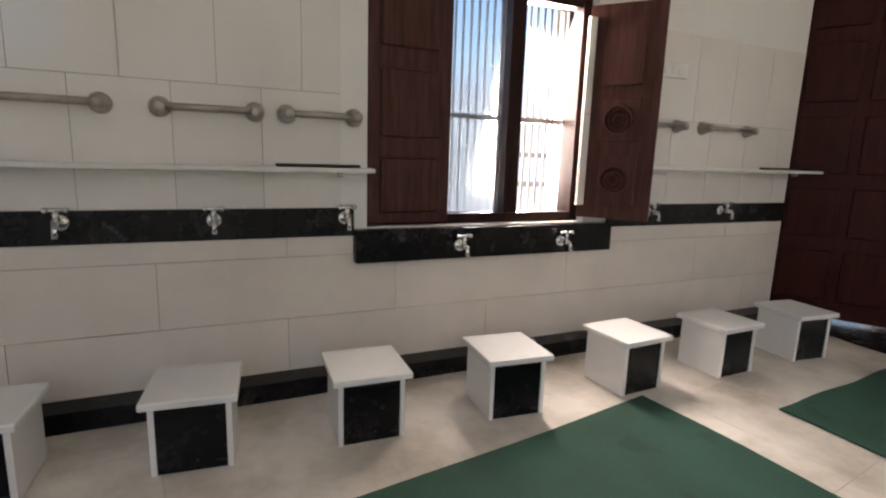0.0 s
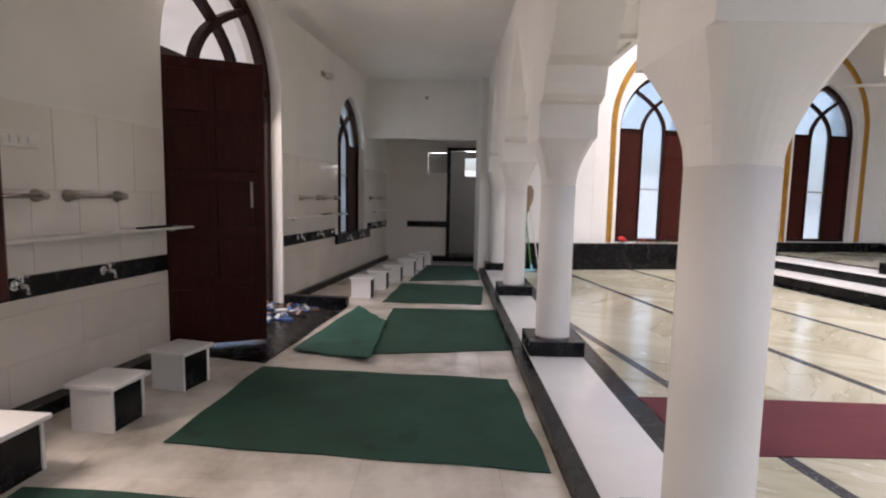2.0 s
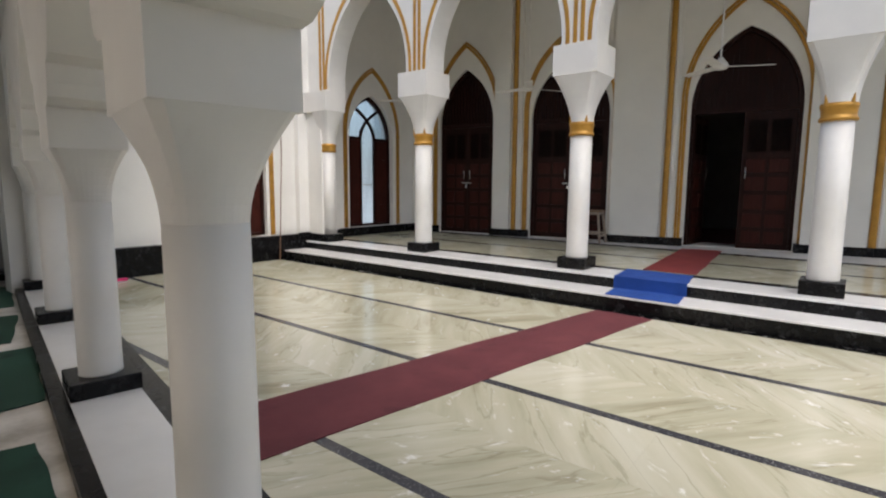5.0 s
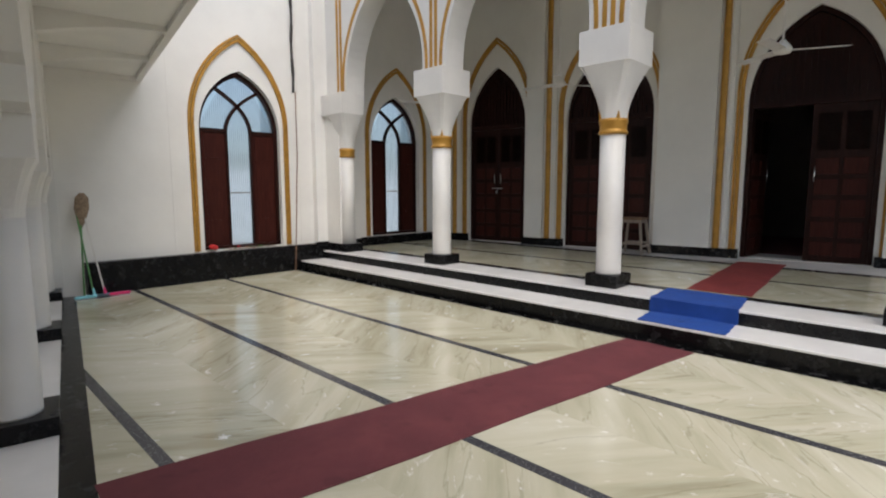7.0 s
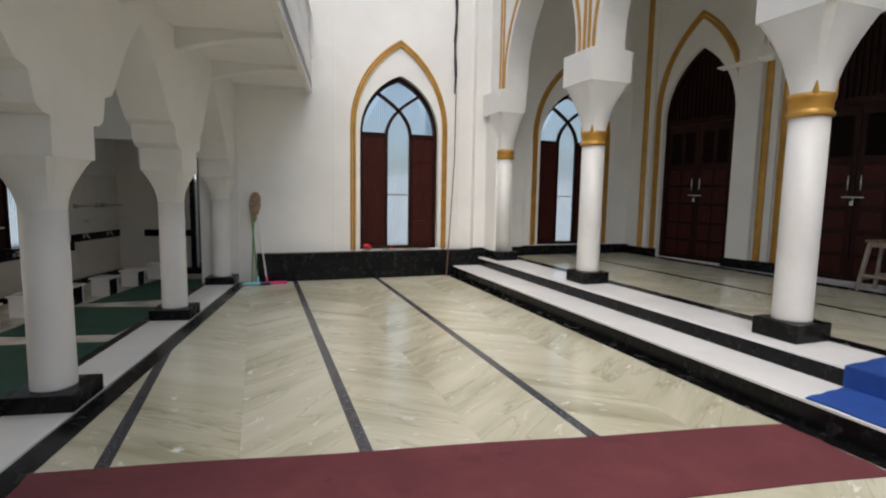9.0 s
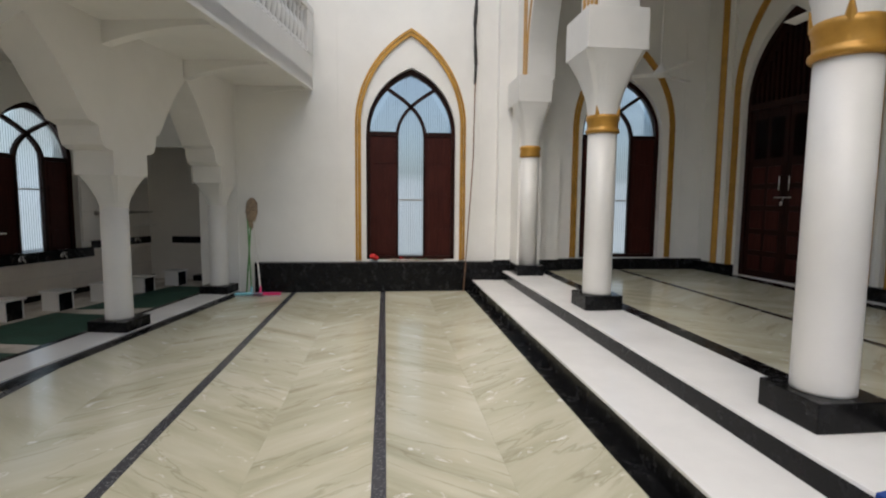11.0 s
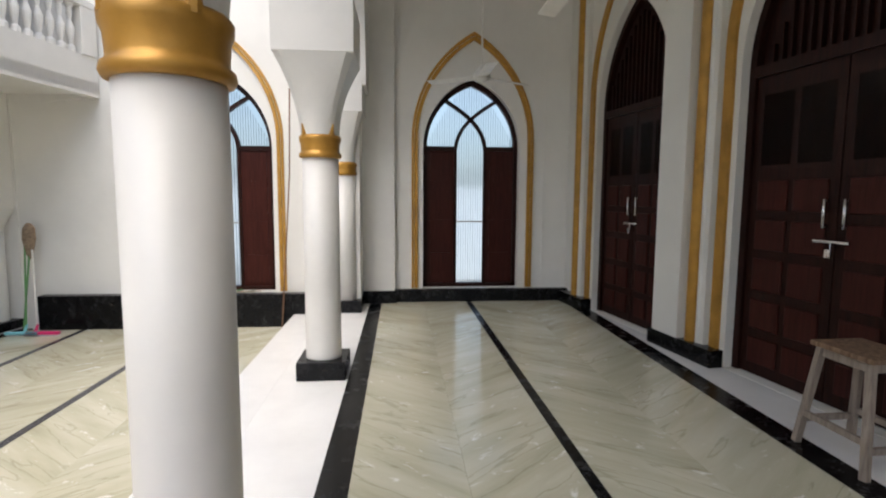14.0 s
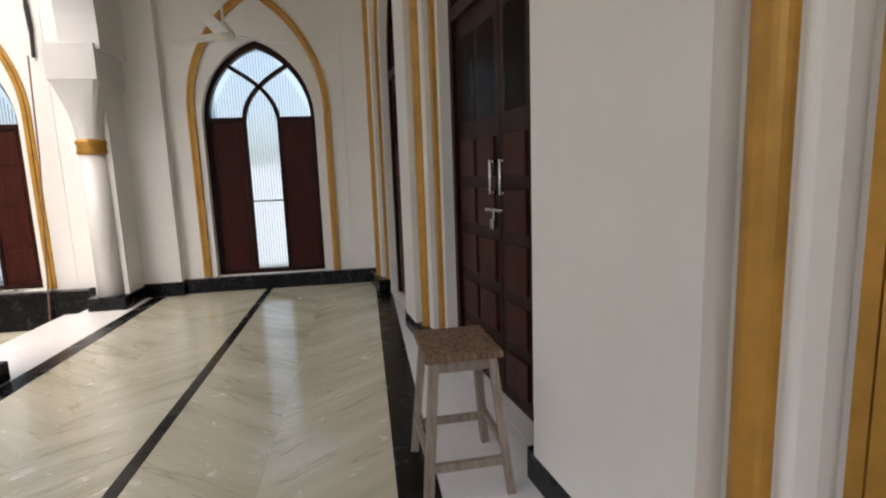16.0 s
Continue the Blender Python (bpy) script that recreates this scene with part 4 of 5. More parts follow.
# ---- mats and carpets ----
def sheet(pts, z, thick, n=14, wave=0.0, lift=(), seed=0):
    """A cloth laid on the floor: four corners in order; lift raises a corner (index, height)."""
    bm = bmesh.new()
    rows = []
    a, b, c, d = [Vector((*p, 0)) for p in pts]
    rnd = random.Random(seed)
    ph = rnd.uniform(0, 6)
    for i in range(n + 1):
        u = i / n
        r = []
        for j in range(n + 1):
            v = j / n
            p = (a * (1 - u) + b * u) * (1 - v) + (d * (1 - u) + c * u) * v
            h = wave * (math.sin(u * 9 + ph) * math.sin(v * 7 + ph * 2) + 1)
            for k, hh in lift:
                w = ((1 - u) * (1 - v), u * (1 - v), u * v, (1 - u) * v)[k]
                h += hh * max(0, w - 0.35) ** 1.6 * 2.0
            e = min(u, 1 - u, v, 1 - v)
            jig = 0.006 * math.sin(17 * u + 13 * v + ph) if e < 0.01 else 0
            r.append((p.x + jig, p.y + jig, z + thick + h))
        rows.append(r)
    top = [[bm.verts.new(q) for q in r] for r in rows]
    low = [[bm.verts.new((q[0], q[1], q[2] - thick)) for q in r] for r in rows]
    for i in range(n):
        for j in range(n):
            bm.faces.new((top[i][j], top[i + 1][j], top[i + 1][j + 1], top[i][j + 1]))
            bm.faces.new((low[i][j], low[i][j + 1], low[i + 1][j + 1], low[i + 1][j]))
    for k in range(n):
        for t0, t1, l0, l1 in ((top[k][0], top[k + 1][0], low[k][0], low[k + 1][0]), (top[k][n], top[k + 1][n], low[k][n], low[k + 1][n]),
                               (top[0][k], top[0][k + 1], low[0][k], low[0][k + 1]), (top[n][k], top[n][k + 1], low[n][k], low[n][k + 1])):
            bm.faces.new((t0, t1, l1, l0))
    return bm


MATS = (
    ((-2.50, -6.36), (-0.30, -6.50), (-0.26, -9.45), (-2.46, -9.35)),
    ((-2.16, -5.97), (-0.33, -6.15), (-0.39, -4.99), (-2.09, -4.85)),
    ((-1.54, -2.555), (-0.41, -2.585), (-0.31, -1.36), (-1.43, -1.25)),
    ((-1.36, -1.05), (-0.33, -0.83), (-0.30, 0.72), (-1.15, 0.75)),
)
for i, m in enumerate(MATS):
    thing("floor_mat", sheet(m, WF + 0.001, 0.006, 16, 0.0015, (), i), GREEN, ARC, "dark green woven floor mat on the marble floor", "mat", "green floor mats")
thing("floor_mat", sheet(((-1.38, -4.51), (-0.30, -4.32), (-0.27, -2.86), (-1.39, -2.87)), WF + 0.001, 0.006, 16, 0.002, (), 7), GREEN, ARC, "dark green woven floor mat before the entrance", "mat", "green floor mats")
thing("floor_mat", sheet(((-1.99, -4.47), (-1.36, -4.69), (-1.38, -3.57), (-1.76, -2.81)), WF + 0.012, 0.006, 16, 0.003, ((1, 0.02), (2, 0.02)), 9), TEAL, ARC, "green mat with a lifted edge, its sheen coloured in lighter", "mat", "green floor mats")

thing("maroon_carpet", sheet(((-4.165, -5.34), (-0.03, -6.09), (-0.055, -6.70), (-4.25, -6.03)), 0.001, 0.006, 20, 0.001), MAROON, None, "long maroon carpet runner on the marble floor", "carpet")
thing("red_carpet", sheet(((1.30, -6.16), (4.15, -5.94), (4.2, -6.56), (1.32, -6.80)), PLAT + 0.001, 0.006, 16, 0.001), REDC, None, "red carpet runner leading to the open door", "carpet")
mat = holder("step_mat", Matrix.Identity(4), "blue mat laid over the marble steps", "mat")
part("tread", sheet(((0.10, -6.12), (0.545, -6.08), (0.545, -6.86), (0.10, -6.90)), STEP + 0.001, 0.008, 8, 0.002), BLUE, mat)
part("fall", box(0.535, 0.546, -6.88, -6.06, STEP + 0.009, PLAT + 0.006, 0.003), BLUE, mat)
part("upper_tread", sheet(((0.537, -6.06), (1.20, -6.00), (1.18, -6.80), (0.537, -6.88)), PLAT + 0.001, 0.008, 8, 0.002), BLUE, mat)


# ---- entrance: door, pad, shoes ----
pad = [(-0.02, -0.25), (0.80, -0.33), (0.74, 1.62), (0.0, 1.62)]
structure("entrance_pad", sheet(pad, WF + 0.001, 0.008, 10, 0.0008), BLACK, WASH, "dark stone pad inside the entrance door")
structure("entrance_kerb", box(0.0, 0.72, 1.62, 1.72, WF, 0.05, 0.006), BLACK, WASH, "low black kerb beside the entrance")
ob = holder("door_9", WASH, "panelled dark teak entrance door standing ajar under a pointed fanlight", "door", "", "structure")
part("door_frame", slab(ogive_band(DOORC, DOORW - 0.16, DOORW, WF, 2.15, 3.04, 3.16), (), -0.22, -0.12, "x"), BROWN, ob, "dark teak frame")
lw, z0, z1 = 0.74, WF + 0.03, 2.15
leaf = part("leaf", box(-0.02, 0.02, 0, lw, z0, z1, 0.003), REDWOOD, ob, "panelled dark teak leaf", pose(-0.09, DOORC - DOORW / 2 + 0.06, 0, 0, 0, -60))
for a, b in ((0.05, 0.20), (0.24, 0.38), (0.42, 0.58), (0.62, 0.78), (0.82, 0.96)):
    for k in range(2):
        part("panel", box(0.018, 0.030, 0.06 + k * 0.33, 0.34 + k * 0.33, z0 + a * (z1 - z0), z0 + b * (z1 - z0), 0.008), REDWOOD, leaf)
hd = tube((0.05, lw - 0.1, 1.05), (0.05, lw - 0.1, 1.25), 0.011, None, 10)
part("handle", hd, STEEL, leaf, "dull steel pull handle")
part("transom", box(-0.22, -0.12, DOORC - DOORW / 2 + 0.06, DOORC + DOORW / 2 - 0.06, 2.15, 2.24), BROWN, ob)
for s in (-1, 1):
    pts = []
    for k in range(15):
        t = k / 14
        pts.append((DOORC + s * 0.33 * (1 - t) - s * 0.50 * t ** 1.35 + s * 0.10 * math.sin(math.pi * t), 2.2 + 0.72 * t ** 0.85))
    part("tracery", arc_bar(pts, 0.032, -0.21, -0.13, "x"), BROWN, ob)

rnd = random.Random(5)
for k in range(22):
    x, y = rnd.uniform(-0.15, 0.42), rnd.uniform(0.75, 1.42)
    ob = holder("slipper", WASH @ pose(x, y, WF + 0.01, 0, 0, rnd.uniform(0, 360)), "single slipper lying on the dark entrance pad", "slipper", "slippers at the entrance")
    sole = lathe([(0.5, 0), (0.52, 0.5), (0.5, 1.0)], 16)
    bmesh.ops.scale(sole, vec=(0.085, 0.22, 0.018), verts=sole.verts)
    part("sole", sole, SHOE[k % 4], ob)
    st = bmesh.new()
    arch = [(-0.042 + 0.084 * i / 6, 0.016 + 0.035 * math.sin(math.pi * i / 6)) for i in range(7)]
    arc_bar(arch, 0.003, 0.02, 0.06, "y", st)
    part("strap", st, SHOE[(k * 3 + 1) % 4], ob)


# ---- wash window with an open leaf ----
ob = holder("window_4", WASH, "teak window with one leaf open to the room and steel bars", "window", "", "structure")
c, w, z0, zs, za = WIN1C, WIN1W, 0.615, 1.70, 2.50
part("window_frame", slab(ogive_band(c, w - 0.10, w, z0, zs, za - 0.08, za), (), -0.16, -0.05, "x"), BROWN, ob, "dark teak frame")
part("sill_rail", box(-0.16, -0.05, c - w / 2, c + w / 2, z0, z0 + 0.05), BROWN, ob)
part("transom", box(-0.15, -0.06, c - w / 2 + 0.05, c + w / 2 - 0.05, 1.655, 1.73), BROWN, ob)
part("mullion", box(-0.15, -0.06, -2.29, -2.215, z0 + 0.05, 1.655), BROWN, ob)
leaf = part("shutter", box(-0.055, -0.015, -2.985, -2.61, z0 + 0.02, 1.72), SHEEN_TEAK, ob, "shut red-brown teak leaf")
for a, b in ((0.06, 0.28), (0.36, 0.62), (0.70, 0.96)):
    part("panel", box(-0.017, -0.005, -2.93, -2.665, z0 + a * 1.07, z0 + b * 1.07, 0.008), SHEEN_TEAK, leaf)
part("pane", box(-0.125, -0.12, -2.61, -2.29, z0 + 0.05, 1.655), FROST, ob, "reeded bluish pane").visible_shadow = False
part("fan_pane", slab(ogive(c, w - 0.08, 1.73, 1.735, za - 0.06), (), -0.125, -0.12, "x"), FROST, ob, "reeded fanlight pane").visible_shadow = False
for s in (-1, 1):
    pts = [(c + s * 0.20 * (1 - t) - s * 0.33 * t ** 1.35, 1.72 + 0.58 * t ** 0.85) for t in (k / 12 for k in range(13))]
    part("tracery", arc_bar(pts, 0.024, -0.14, -0.07, "x"), BROWN, ob)
for k in range(19):
    y = -2.60 + k * 0.041
    part("bar", tube((-0.19, y, z0 + 0.03), (-0.19, y, 2.2), 0.0065, None, 6), PLASTIC_W, ob)
for z in (1.12,):
    part("cross_bar", box(-0.20, -0.18, -2.61, -1.86, z - 0.012, z + 0.012), STEEL, ob, "flat steel cross bar")
# open leaf with carved squares
sw = 0.345
lf = part("open_leaf", box(-0.018, 0.018, 0, sw, z0 + 0.03, 1.66, 0.003), SHEEN_TEAK, ob, "open carved teak leaf", pose(-0.03, -1.865, 0, 0, 0, -52))
for side in (1, -1):
    for za_, zb_ in ((0.10, 0.34), (0.40, 0.60)):
        lo, hi = z0 + za_ * 1.02, z0 + zb_ * 1.02
        part("carved_square", box(*sorted((side * 0.016, side * 0.028)), 0.075, sw - 0.075, lo, hi, 0.005), SHEEN_TEAK, lf)
        for r in (0.065, 0.044, 0.022):
            part("carved_ring", lathe([(r - 0.009, 0), (r, 0.016), (r + 0.009, 0)], 20, None, pose(side * 0.027, sw / 2, (lo + hi) / 2, 0, 90 * side, 0)), SHEEN_TEAK, lf)
    part("panel", slab([(0.08, 1.29), (sw - 0.08, 1.29), (sw - 0.08, 1.50), (sw - 0.12, 1.56), (0.12, 1.56), (0.08, 1.50)], (), side * 0.016, side * 0.030, "x"), SHEEN_TEAK, lf)

# high ventilator windows
ob = holder("window_5", WASH, "small high window with a dark frame", "window", "", "structure")
for a, b, z0_, z1_ in ((-5.0, -4.11, 1.36, 1.40), (-5.0, -4.11, 1.91, 1.95)):
    part("window_frame", box(-0.09, 0.012, a, b, z0_, z1_), BROWN, ob)
for y in (-5.0, -4.58, -4.15):
    part("mullion", box(-0.09, 0.01, y, y + 0.04, 1.40, 1.91), BROWN, ob)
part("pane", box(-0.05, -0.045, -4.96, -4.15, 1.40, 1.91), GLASS, ob, "clear pane").visible_shadow = False
for a, b, y0, y1 in ((-1.36, -0.98, 1.44, 1.53),):
    ob = holder("window_6", ROOM, "small bright ventilator window in the wash room wall", "window", "", "structure")
    part("window_frame", slab([(a - 0.03, 1.59), (b + 0.03, 1.59), (b + 0.03, 2.03), (a - 0.03, 2.03)], [[(a, 1.62), (b, 1.62), (b, 2.0), (a, 2.0)]], 1.435, 1.45, "y"), PLASTIC_W, ob)
    for i in range(1, 6):
        part("lattice_rail", box(a, b, 1.49, 1.53, 1.62 + i * 0.063 - 0.014, 1.62 + i * 0.063 + 0.014), SHADE_GREY, ob)
    for i in range(6):
        for k in range(6):
            x = a + (k + 0.5 * (i % 2)) * 0.063
            if x < b - 0.02:
                part("lattice_post", box(x, x + 0.024, 1.495, 1.525, 1.62 + max(0, i * 0.063 - 0.0), 1.62 + (i + 1) * 0.063), SHADE_GREY, ob)
# lattice block in the side opening
ob = holder("ventilation_lattice", WASH, "pierced concrete lattice in the side opening", "lattice", "", "structure")
for i in range(9):
    part("lattice_rail", box(-0.2, -0.12, 6.5, 7.7, 1.64 + i * 0.07, 1.674 + i * 0.07), SHADE_GREY, ob)
    for k in range(12):
        y = 6.5 + (k + 0.5 * (i % 2)) * 0.105
        if y < 7.64 and i < 8:
            part("lattice_post", box(-0.19, -0.13, y, y + 0.052, 1.674 + i * 0.07, 1.71 + i * 0.07), SHADE_GREY, ob)

# wash room beyond the passage
ob = holder("door_8", ROOM, "dark metal framed wash room doorway", "door", "", "structure")
part("door_frame", box(-1.0, -0.93, 1.40, 1.5, WF, 2.1), BLACK, ob)
part("door_frame", box(-0.30, -0.235, 1.40, 1.5, WF, 2.1), BLACK, ob)
part("door_frame", box(-1.0, -0.235, 1.40, 1.5, 2.04, 2.1), BLACK, ob)
part("threshold", box(-1.3, -0.2, 1.25, 1.5, WF, 0.05, 0.005), BLACK, ob)
# side wall and ceiling are darkened by colour to match the unlit back wall
structure("wash_room_side", box(-1.75, -1.6, 1.6, 2.8, -0.3, 3.07), SHADE_GREY, ROOM, "side wall of the wash room, coloured dark as if unlit")
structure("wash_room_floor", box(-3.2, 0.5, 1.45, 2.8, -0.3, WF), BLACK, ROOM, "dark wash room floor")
structure("wash_room_ceiling", box(-3.4, 0.5, 1.4, 2.9, 3.07, 3.2), SHADE_GREY, ROOM, "wash room ceiling, coloured dark as if unlit")
structure("wash_band_far", box(-1.75, -1.0, 1.428, 1.45, 0.59, 0.705), BLACK, ROOM, "black granite band")
structure("wash_band_far", box(-0.235, 0.0, 1.428, 1.45, 0.59, 0.705), BLACK, ROOM, "black granite band")
structure("pier_band", box(-0.235, 0.0, 0.145, 0.165, 0.55, 0.66), BLACK, ARC, "black granite band on the pier")

# ---- brooms, flowers, cord on the end wall ----
ob = holder("broom", pose(-3.20, -0.06, 0), "grass broom standing head up against the wall", "broom")
part("stick", tube((0.0, -0.10, 0.0), (0.05, 0.03, 1.0), 0.011), POLEGREEN, ob)
hb = lathe([(0.015, 0.0), (0.05, 0.1), (0.085, 0.26), (0.075, 0.40), (0.03, 0.46)], 14, None, pose(0.05, 0.03, 0.92, 6, 4, 0))
bmesh.ops.scale(hb, vec=(1, 0.45, 1), verts=hb.verts, space=Matrix.Translation((-0.05, -0.03, 0)))
part("bristles", hb, STRAW, ob, "brown grass bristles")
for x, dx, mat_, lab in ((-3.02, 0.12, PINK, "pink"), (-3.10, -0.03, CYAN, "light blue")):
    ob = holder("mop", pose(x, -0.12, 0), lab + " plastic floor wiper leaning against the wall", "mop", "floor wipers")
    part("stick", tube((dx * 0.3, -0.12, 0.05), (-0.10, 0.10, 1.18), 0.010), PLASTIC_W if lab == "pink" else POLEGREEN, ob)
    hd = part("head", box(-0.20 + dx, 0.20 + dx, -0.19, -0.13, 0.018, 0.055, 0.012), mat_, ob, lab + " plastic head")
    part("rubber_blade", box(-0.195 + dx, 0.195 + dx, -0.167, -0.153, 0.0, 0.02, 0.002), SHOE[0], hd, "white rubber blade")
    part("socket", tube((dx * 0.3, -0.155, 0.045), (dx * 0.3, -0.10, 0.13), 0.018, 0.013, 10), mat_, hd)
ob = holder("artificial_flowers", pose(-1.05, 0.07, 0.44), "faded artificial flowers and leaves lying on the black ledge", "flowers")
rnd = random.Random(3)
for k in range(34):
    x, y, z = rnd.uniform(-0.38, 0.72), rnd.uniform(-0.05, 0.06), 0.015 + rnd.random() * 0.03
    lf = bmesh.new()
    vs = [lf.verts.new(p) for p in ((-0.04, 0, 0), (0, 0.014, 0.006), (0.045, 0, 0.012), (0, -0.014, 0.004))]
    lf.faces.new(vs)
    part("leaf", lf, LEAF if k % 3 else SHOE[2], ob, "", pose(x, y, z, rnd.uniform(-30, 30), rnd.uniform(-30, 30), rnd.uniform(0, 360)))
for x in (-0.36, -0.33, -0.39, 0.05):
    fl = bmesh.new()
    bmesh.ops.create_icosphere(fl, subdivisions=2, radius=0.04 if x < 0 else 0.02)
    for v in fl.verts:
        v.co *= 1 + 0.25 * math.sin(30 * v.co.x + 40 * v.co.y)
    part("flower", fl, FLOWER_R, ob, "red cloth flower", pose(x, 0.01 * (x * 50 % 3), 0.06 + 0.02 * (x < -0.35)))
part("stem", tube((-0.1, 0.0, 0.02), (0.7, 0.02, 0.03), 0.006, None, 6), CORD, ob)

bm = bmesh.new()
line = [(-0.06, -0.05, 0.0), (0.0, -0.03, 0.9), (0.07, 0.0, 2.0), (0.09, 0.03, 3.1)]
for p, q in zip(line, line[1:]):
    tube(p, q, 0.009, None, 8, bm)
thing("leaning_pole", bm, CORD, None, "thin brown pole leaning in the corner by the steps", "pole")
bm = bmesh.new()
for k in range(9):
    a = 0.10 + 0.012 * math.sin(k * 1.7)
    b_ = 0.10 + 0.012 * math.sin((k + 1) * 1.7)
    tube((a, 0.115, 3.1 + k * 0.28), (b_, 0.115, 3.1 + (k + 1) * 0.28), 0.020 + 0.006 * (k % 2), None, 8, bm)
thing("cable_bundle", bm, CABLE, None, "dark bundle of cables hanging on the wall", "cables")


# ---- ceiling fans ----
def ceiling_fan(x, y, z, turn):
    ob = holder("ceiling_fan", pose(x, y, z, 0, 0, turn), "white three-bladed ceiling fan on a long rod", "fan", "verandah fans")
    part("rod", tube((0, 0, 0.05), (0, 0, WALL_TOP - z), 0.012, None, 10), PLASTIC_W, ob)
    part("motor", lathe([(0.03, 0.12), (0.04, 0.10), (0.095, 0.03), (0.10, 0.0), (0.085, -0.03), (0.03, -0.045)], 24), PLASTIC_W, ob, smooth=True)
    for k in range(3):
        bl = box(0.09, 0.66, -0.065, 0.065, -0.004, 0.004, 0.003)
        bl = part("blade", bl, PLASTIC_W, ob, "", pose(0, 0, 0.0, 9, 0, 120 * k + 15))
        part("blade_bracket", box(0.07, 0.20, -0.022, 0.022, 0.003, 0.010, 0.003), STEEL, bl, "grey metal bracket")


ceiling_fan(2.55, -6.66, 3.02, 40)
ceiling_fan(2.57, -3.67, 3.06, 75)
ceiling_fan(2.41, -1.01, 3.06, 15)
ob = holder("rain_pipe", EAST @ pose(-0.06, -3.0, 3.95), "short grey pipe fixed high on the wall", "pipe")
part("pipe", tube((0, 0, 0.05), (0, 0, 1.6), 0.04), STEEL, ob)


# ---- wooden stool ----
ob = holder("wooden_stool", pose(4.03, -4.32, PLAT + 0.003, 0, 0, 2), "worn whitewashed wooden stool before the shut door", "stool")
part("seat", box(-0.165, 0.165, -0.195, 0.195, 0.595, 0.624, 0.006), SEATWOOD, ob, "scratched brown wooden seat")
for sx in (-1, 1):
    for sy in (-1, 1):
        lg = tube((sx * 0.18, sy * 0.22, 0.0), (sx * 0.125, sy * 0.15, 0.595), 0.026, 0.026, 4)
        part("leg", lg, OLDWOOD, ob)
for s in (-1, 1):
    part("apron", box(-0.12, 0.12, s * 0.148 - 0.01, s * 0.148 + 0.01, 0.54, 0.594), OLDWOOD, ob)
    part("apron", box(s * 0.122 - 0.01, s * 0.122 + 0.01, -0.14, 0.14, 0.54, 0.594), OLDWOOD, ob)
    part("stretcher", box(-0.165, 0.165, s * 0.205 - 0.012, s * 0.205 + 0.012, 0.13, 0.165), OLDWOOD, ob)
    part("stretcher", box(s * 0.168 - 0.012, s * 0.168 + 0.012, -0.20, 0.20, 0.17, 0.205), OLDWOOD, ob)


# ---- outside ----
structure("house_west", box(-8.5, -7.2, -9.0, 12.0, -0.4, 2.4), OUTSIDE, WASH, "pale house wall across the lane")
for z in (0.55, 0.95):
    structure("lane_rail", box(-4.1, -4.0, -9.0, 12.0, z, z + 0.06), STEEL, WASH, "rail along the lane")
structure("house_north", box(-6.0, 9.0, 7.5, 9.0, -0.4, 2.0), OUTSIDE, None, "pale house beyond the end wall")


# ---- floor slabs, last ----
def clip(poly, side):
    out = []
    for p, q in zip(poly, poly[1:] + poly[:1]):
        a, b = side(p), side(q)
        if a >= 0:
            out.append(p)
        if (a >= 0) != (b >= 0):
            t = a / (a - b)
            out.append((p[0] + (q[0] - p[0]) * t, p[1] + (q[1] - p[1]) * t))
    return out


def floor_slab(host, poly, z, mat, name="slab"):
    if len(poly) < 3:
        return
    bm = bmesh.new()
    hi = [bm.verts.new((x, y, z)) for x, y in poly]
    lo = [bm.verts.new((x, y, z - 0.02)) for x, y in poly]
    bm.faces.new(hi)
    n = len(poly)
    for k in range(n):
        bm.faces.new((hi[k], hi[(k + 1) % n], lo[(k + 1) % n], lo[k]))
    part(name, bm, mat, host)


def border_x(y):
    """The hall-side edge of the arcade border at y."""
    return -3.610 + 0.341 / math.cos(radians(9.52)) + y * math.tan(radians(9.52))


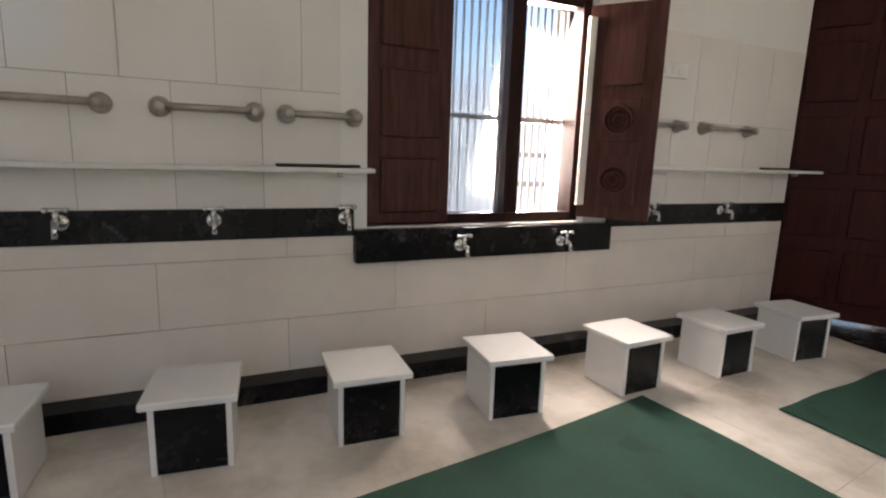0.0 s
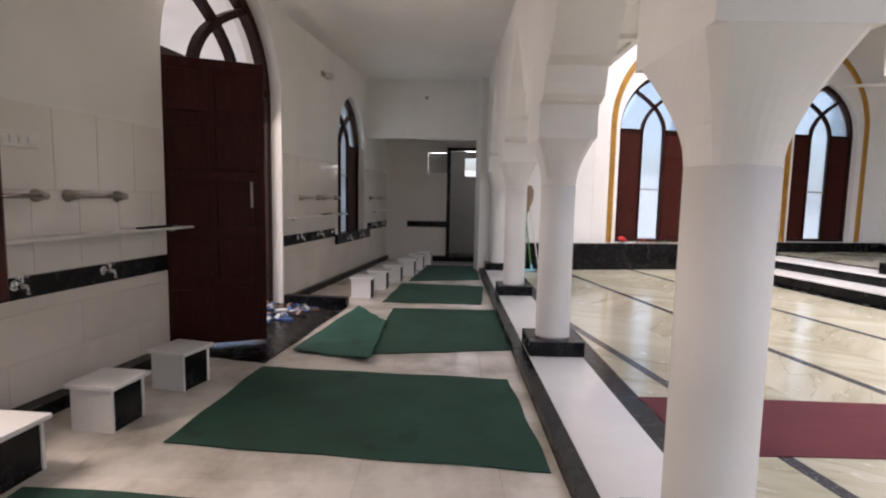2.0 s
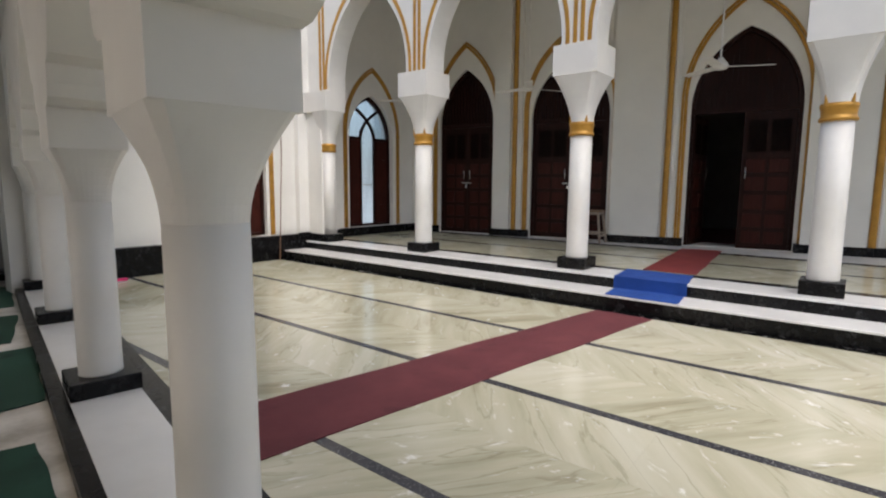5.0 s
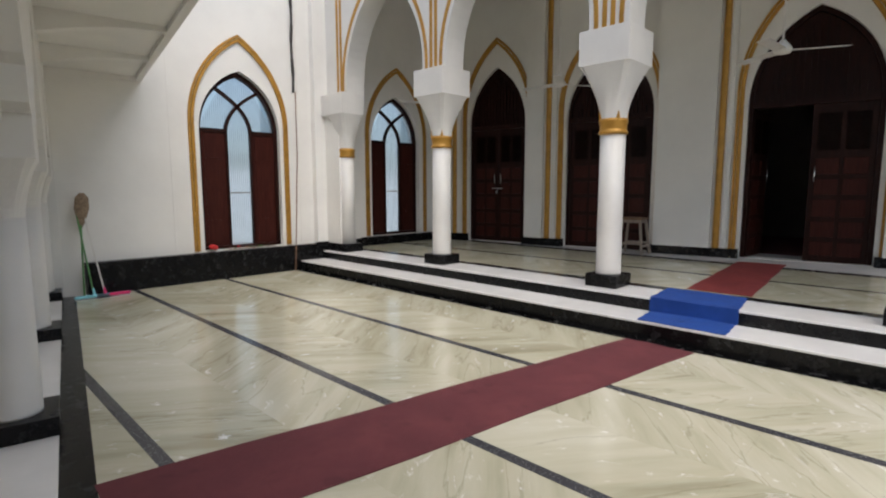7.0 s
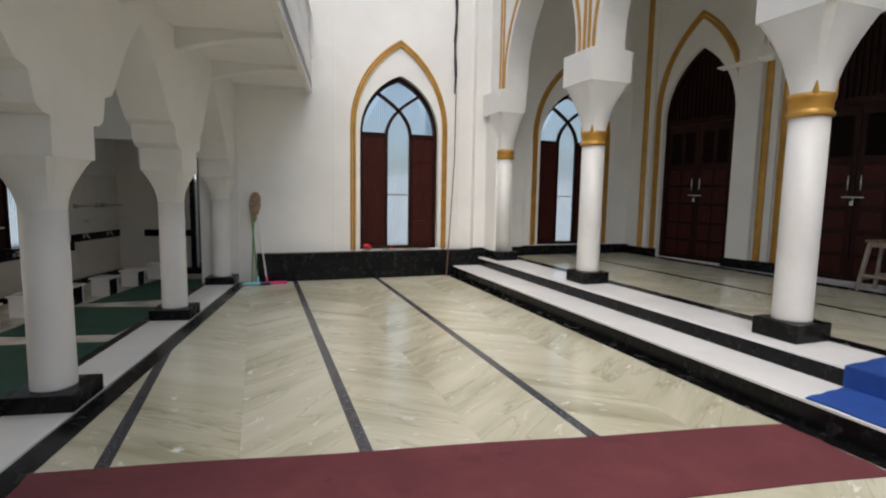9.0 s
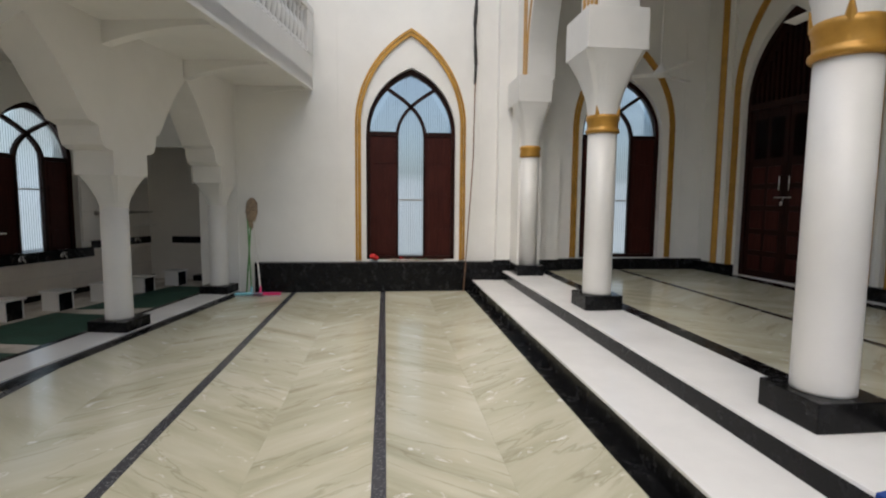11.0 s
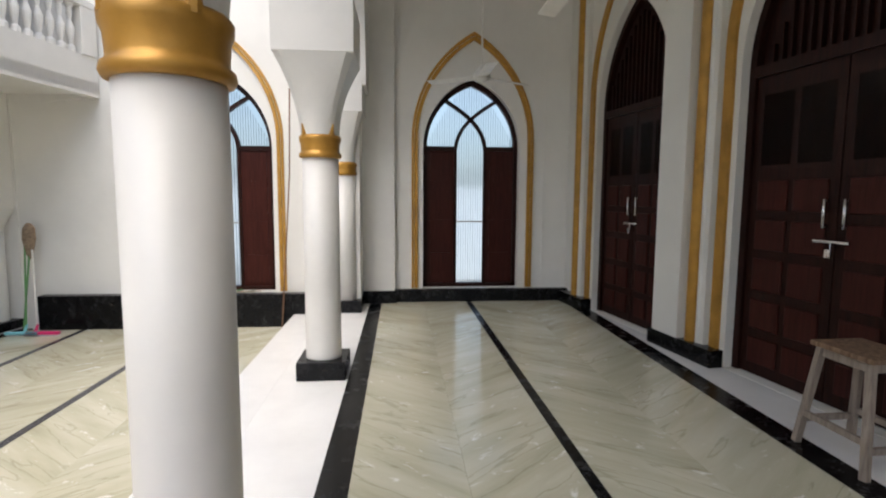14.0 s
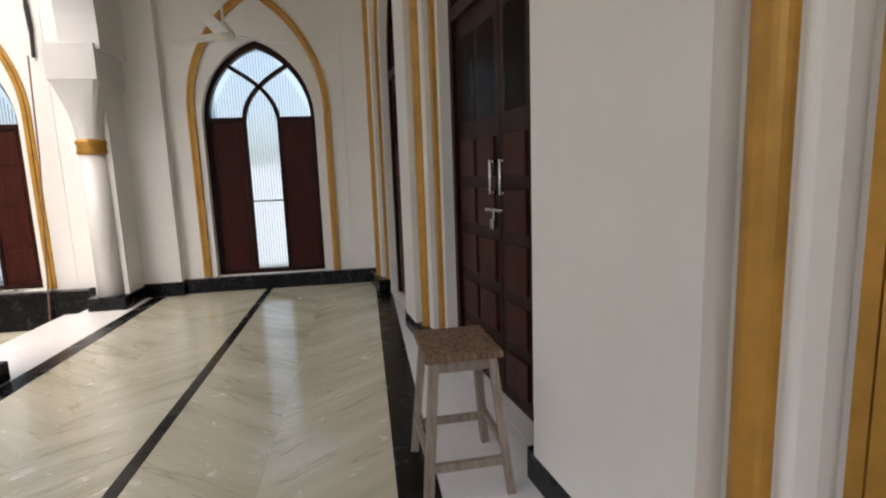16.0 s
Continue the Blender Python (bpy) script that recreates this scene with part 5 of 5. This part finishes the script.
hall_floor = holder("floor", HALL, "polished beige marble floor with dark granite lines", "floor", "", "structure")
LINES = (-3.86, -2.565, -1.27)
edges = [-5.3] + [v for l in LINES for v in (l - 0.036, l + 0.036)] + [-0.006]
keep = lambda p: p[0] - border_x(p[1])
row = 0
y = 0.0
while y > -12.4:
    y1 = max(-12.5, y - 1.25)
    for i in range(0, len(edges), 2):
        a, b = edges[i], edges[i + 1]
        m_ = (a + b) / 2
        cols = ((a, m_), (m_, b)) if i else ((a, b),)
        for k, (u, v) in enumerate(cols):
            g = 0.0003
            poly = clip([(u + g, y1 + g), (v - g, y1 + g), (v - g, y - g), (u + g, y - g)], keep)
            floor_slab(hall_floor, poly, 0.0, BEIGE_A if k == 0 else BEIGE_B)
    y, row = y1, row + 1
for l in LINES:
    floor_slab(hall_floor, clip([(l - 0.036, -12.5), (l + 0.036, -12.5), (l + 0.036, 0.0), (l - 0.036, 0.0)], keep), 0.0015, GREYG, "line")

ver_floor = holder("floor", HALL, "polished beige marble verandah floor", "floor", "", "structure")


def vx(far, near, y):
    return far + (near - far) * (0.14 - y) / 4.34


y, row = 0.14, 0
while y > -12.4:
    y1 = max(-12.5, y - 1.25)
    for (fa, na), (fb, nb_) in (((1.245, 1.25), (2.39, 2.44)), ((2.465, 2.51), (3.74, 3.735))):
        for k in range(2):
            def at(s, yy):
                return vx(fa, na, yy) * (1 - s) + vx(fb, nb_, yy) * s
            s0, s1 = k / 2, (k + 1) / 2
            g = 0.0003
            floor_slab(ver_floor, [(at(s0, y1) + g, y1 + g), (at(s1, y1) - g, y1 + g), (at(s1, y) - g, y - g), (at(s0, y) + g, y - g)], PLAT, BEIGE_A if k == 0 else BEIGE_B)
    y, row = y1, row + 1

wash_floor = holder("floor", ARC, "cream marble slabs of the wash passage floor", "floor", "", "structure")
x0 = -3.66
for i in range(6):
    a = x0 + i * 0.62
    b = min(a + 0.62, -0.287)
    for j in range(20):
        c0 = -10.6 + j * 0.62
        if b - a > 0.03:
            floor_slab(wash_floor, [(a + 0.0006, c0 + 0.0006), (b - 0.0006, c0 + 0.0006), (b - 0.0006, c0 + 0.6194), (a + 0.0006, c0 + 0.6194)], WF, FMARBLE)
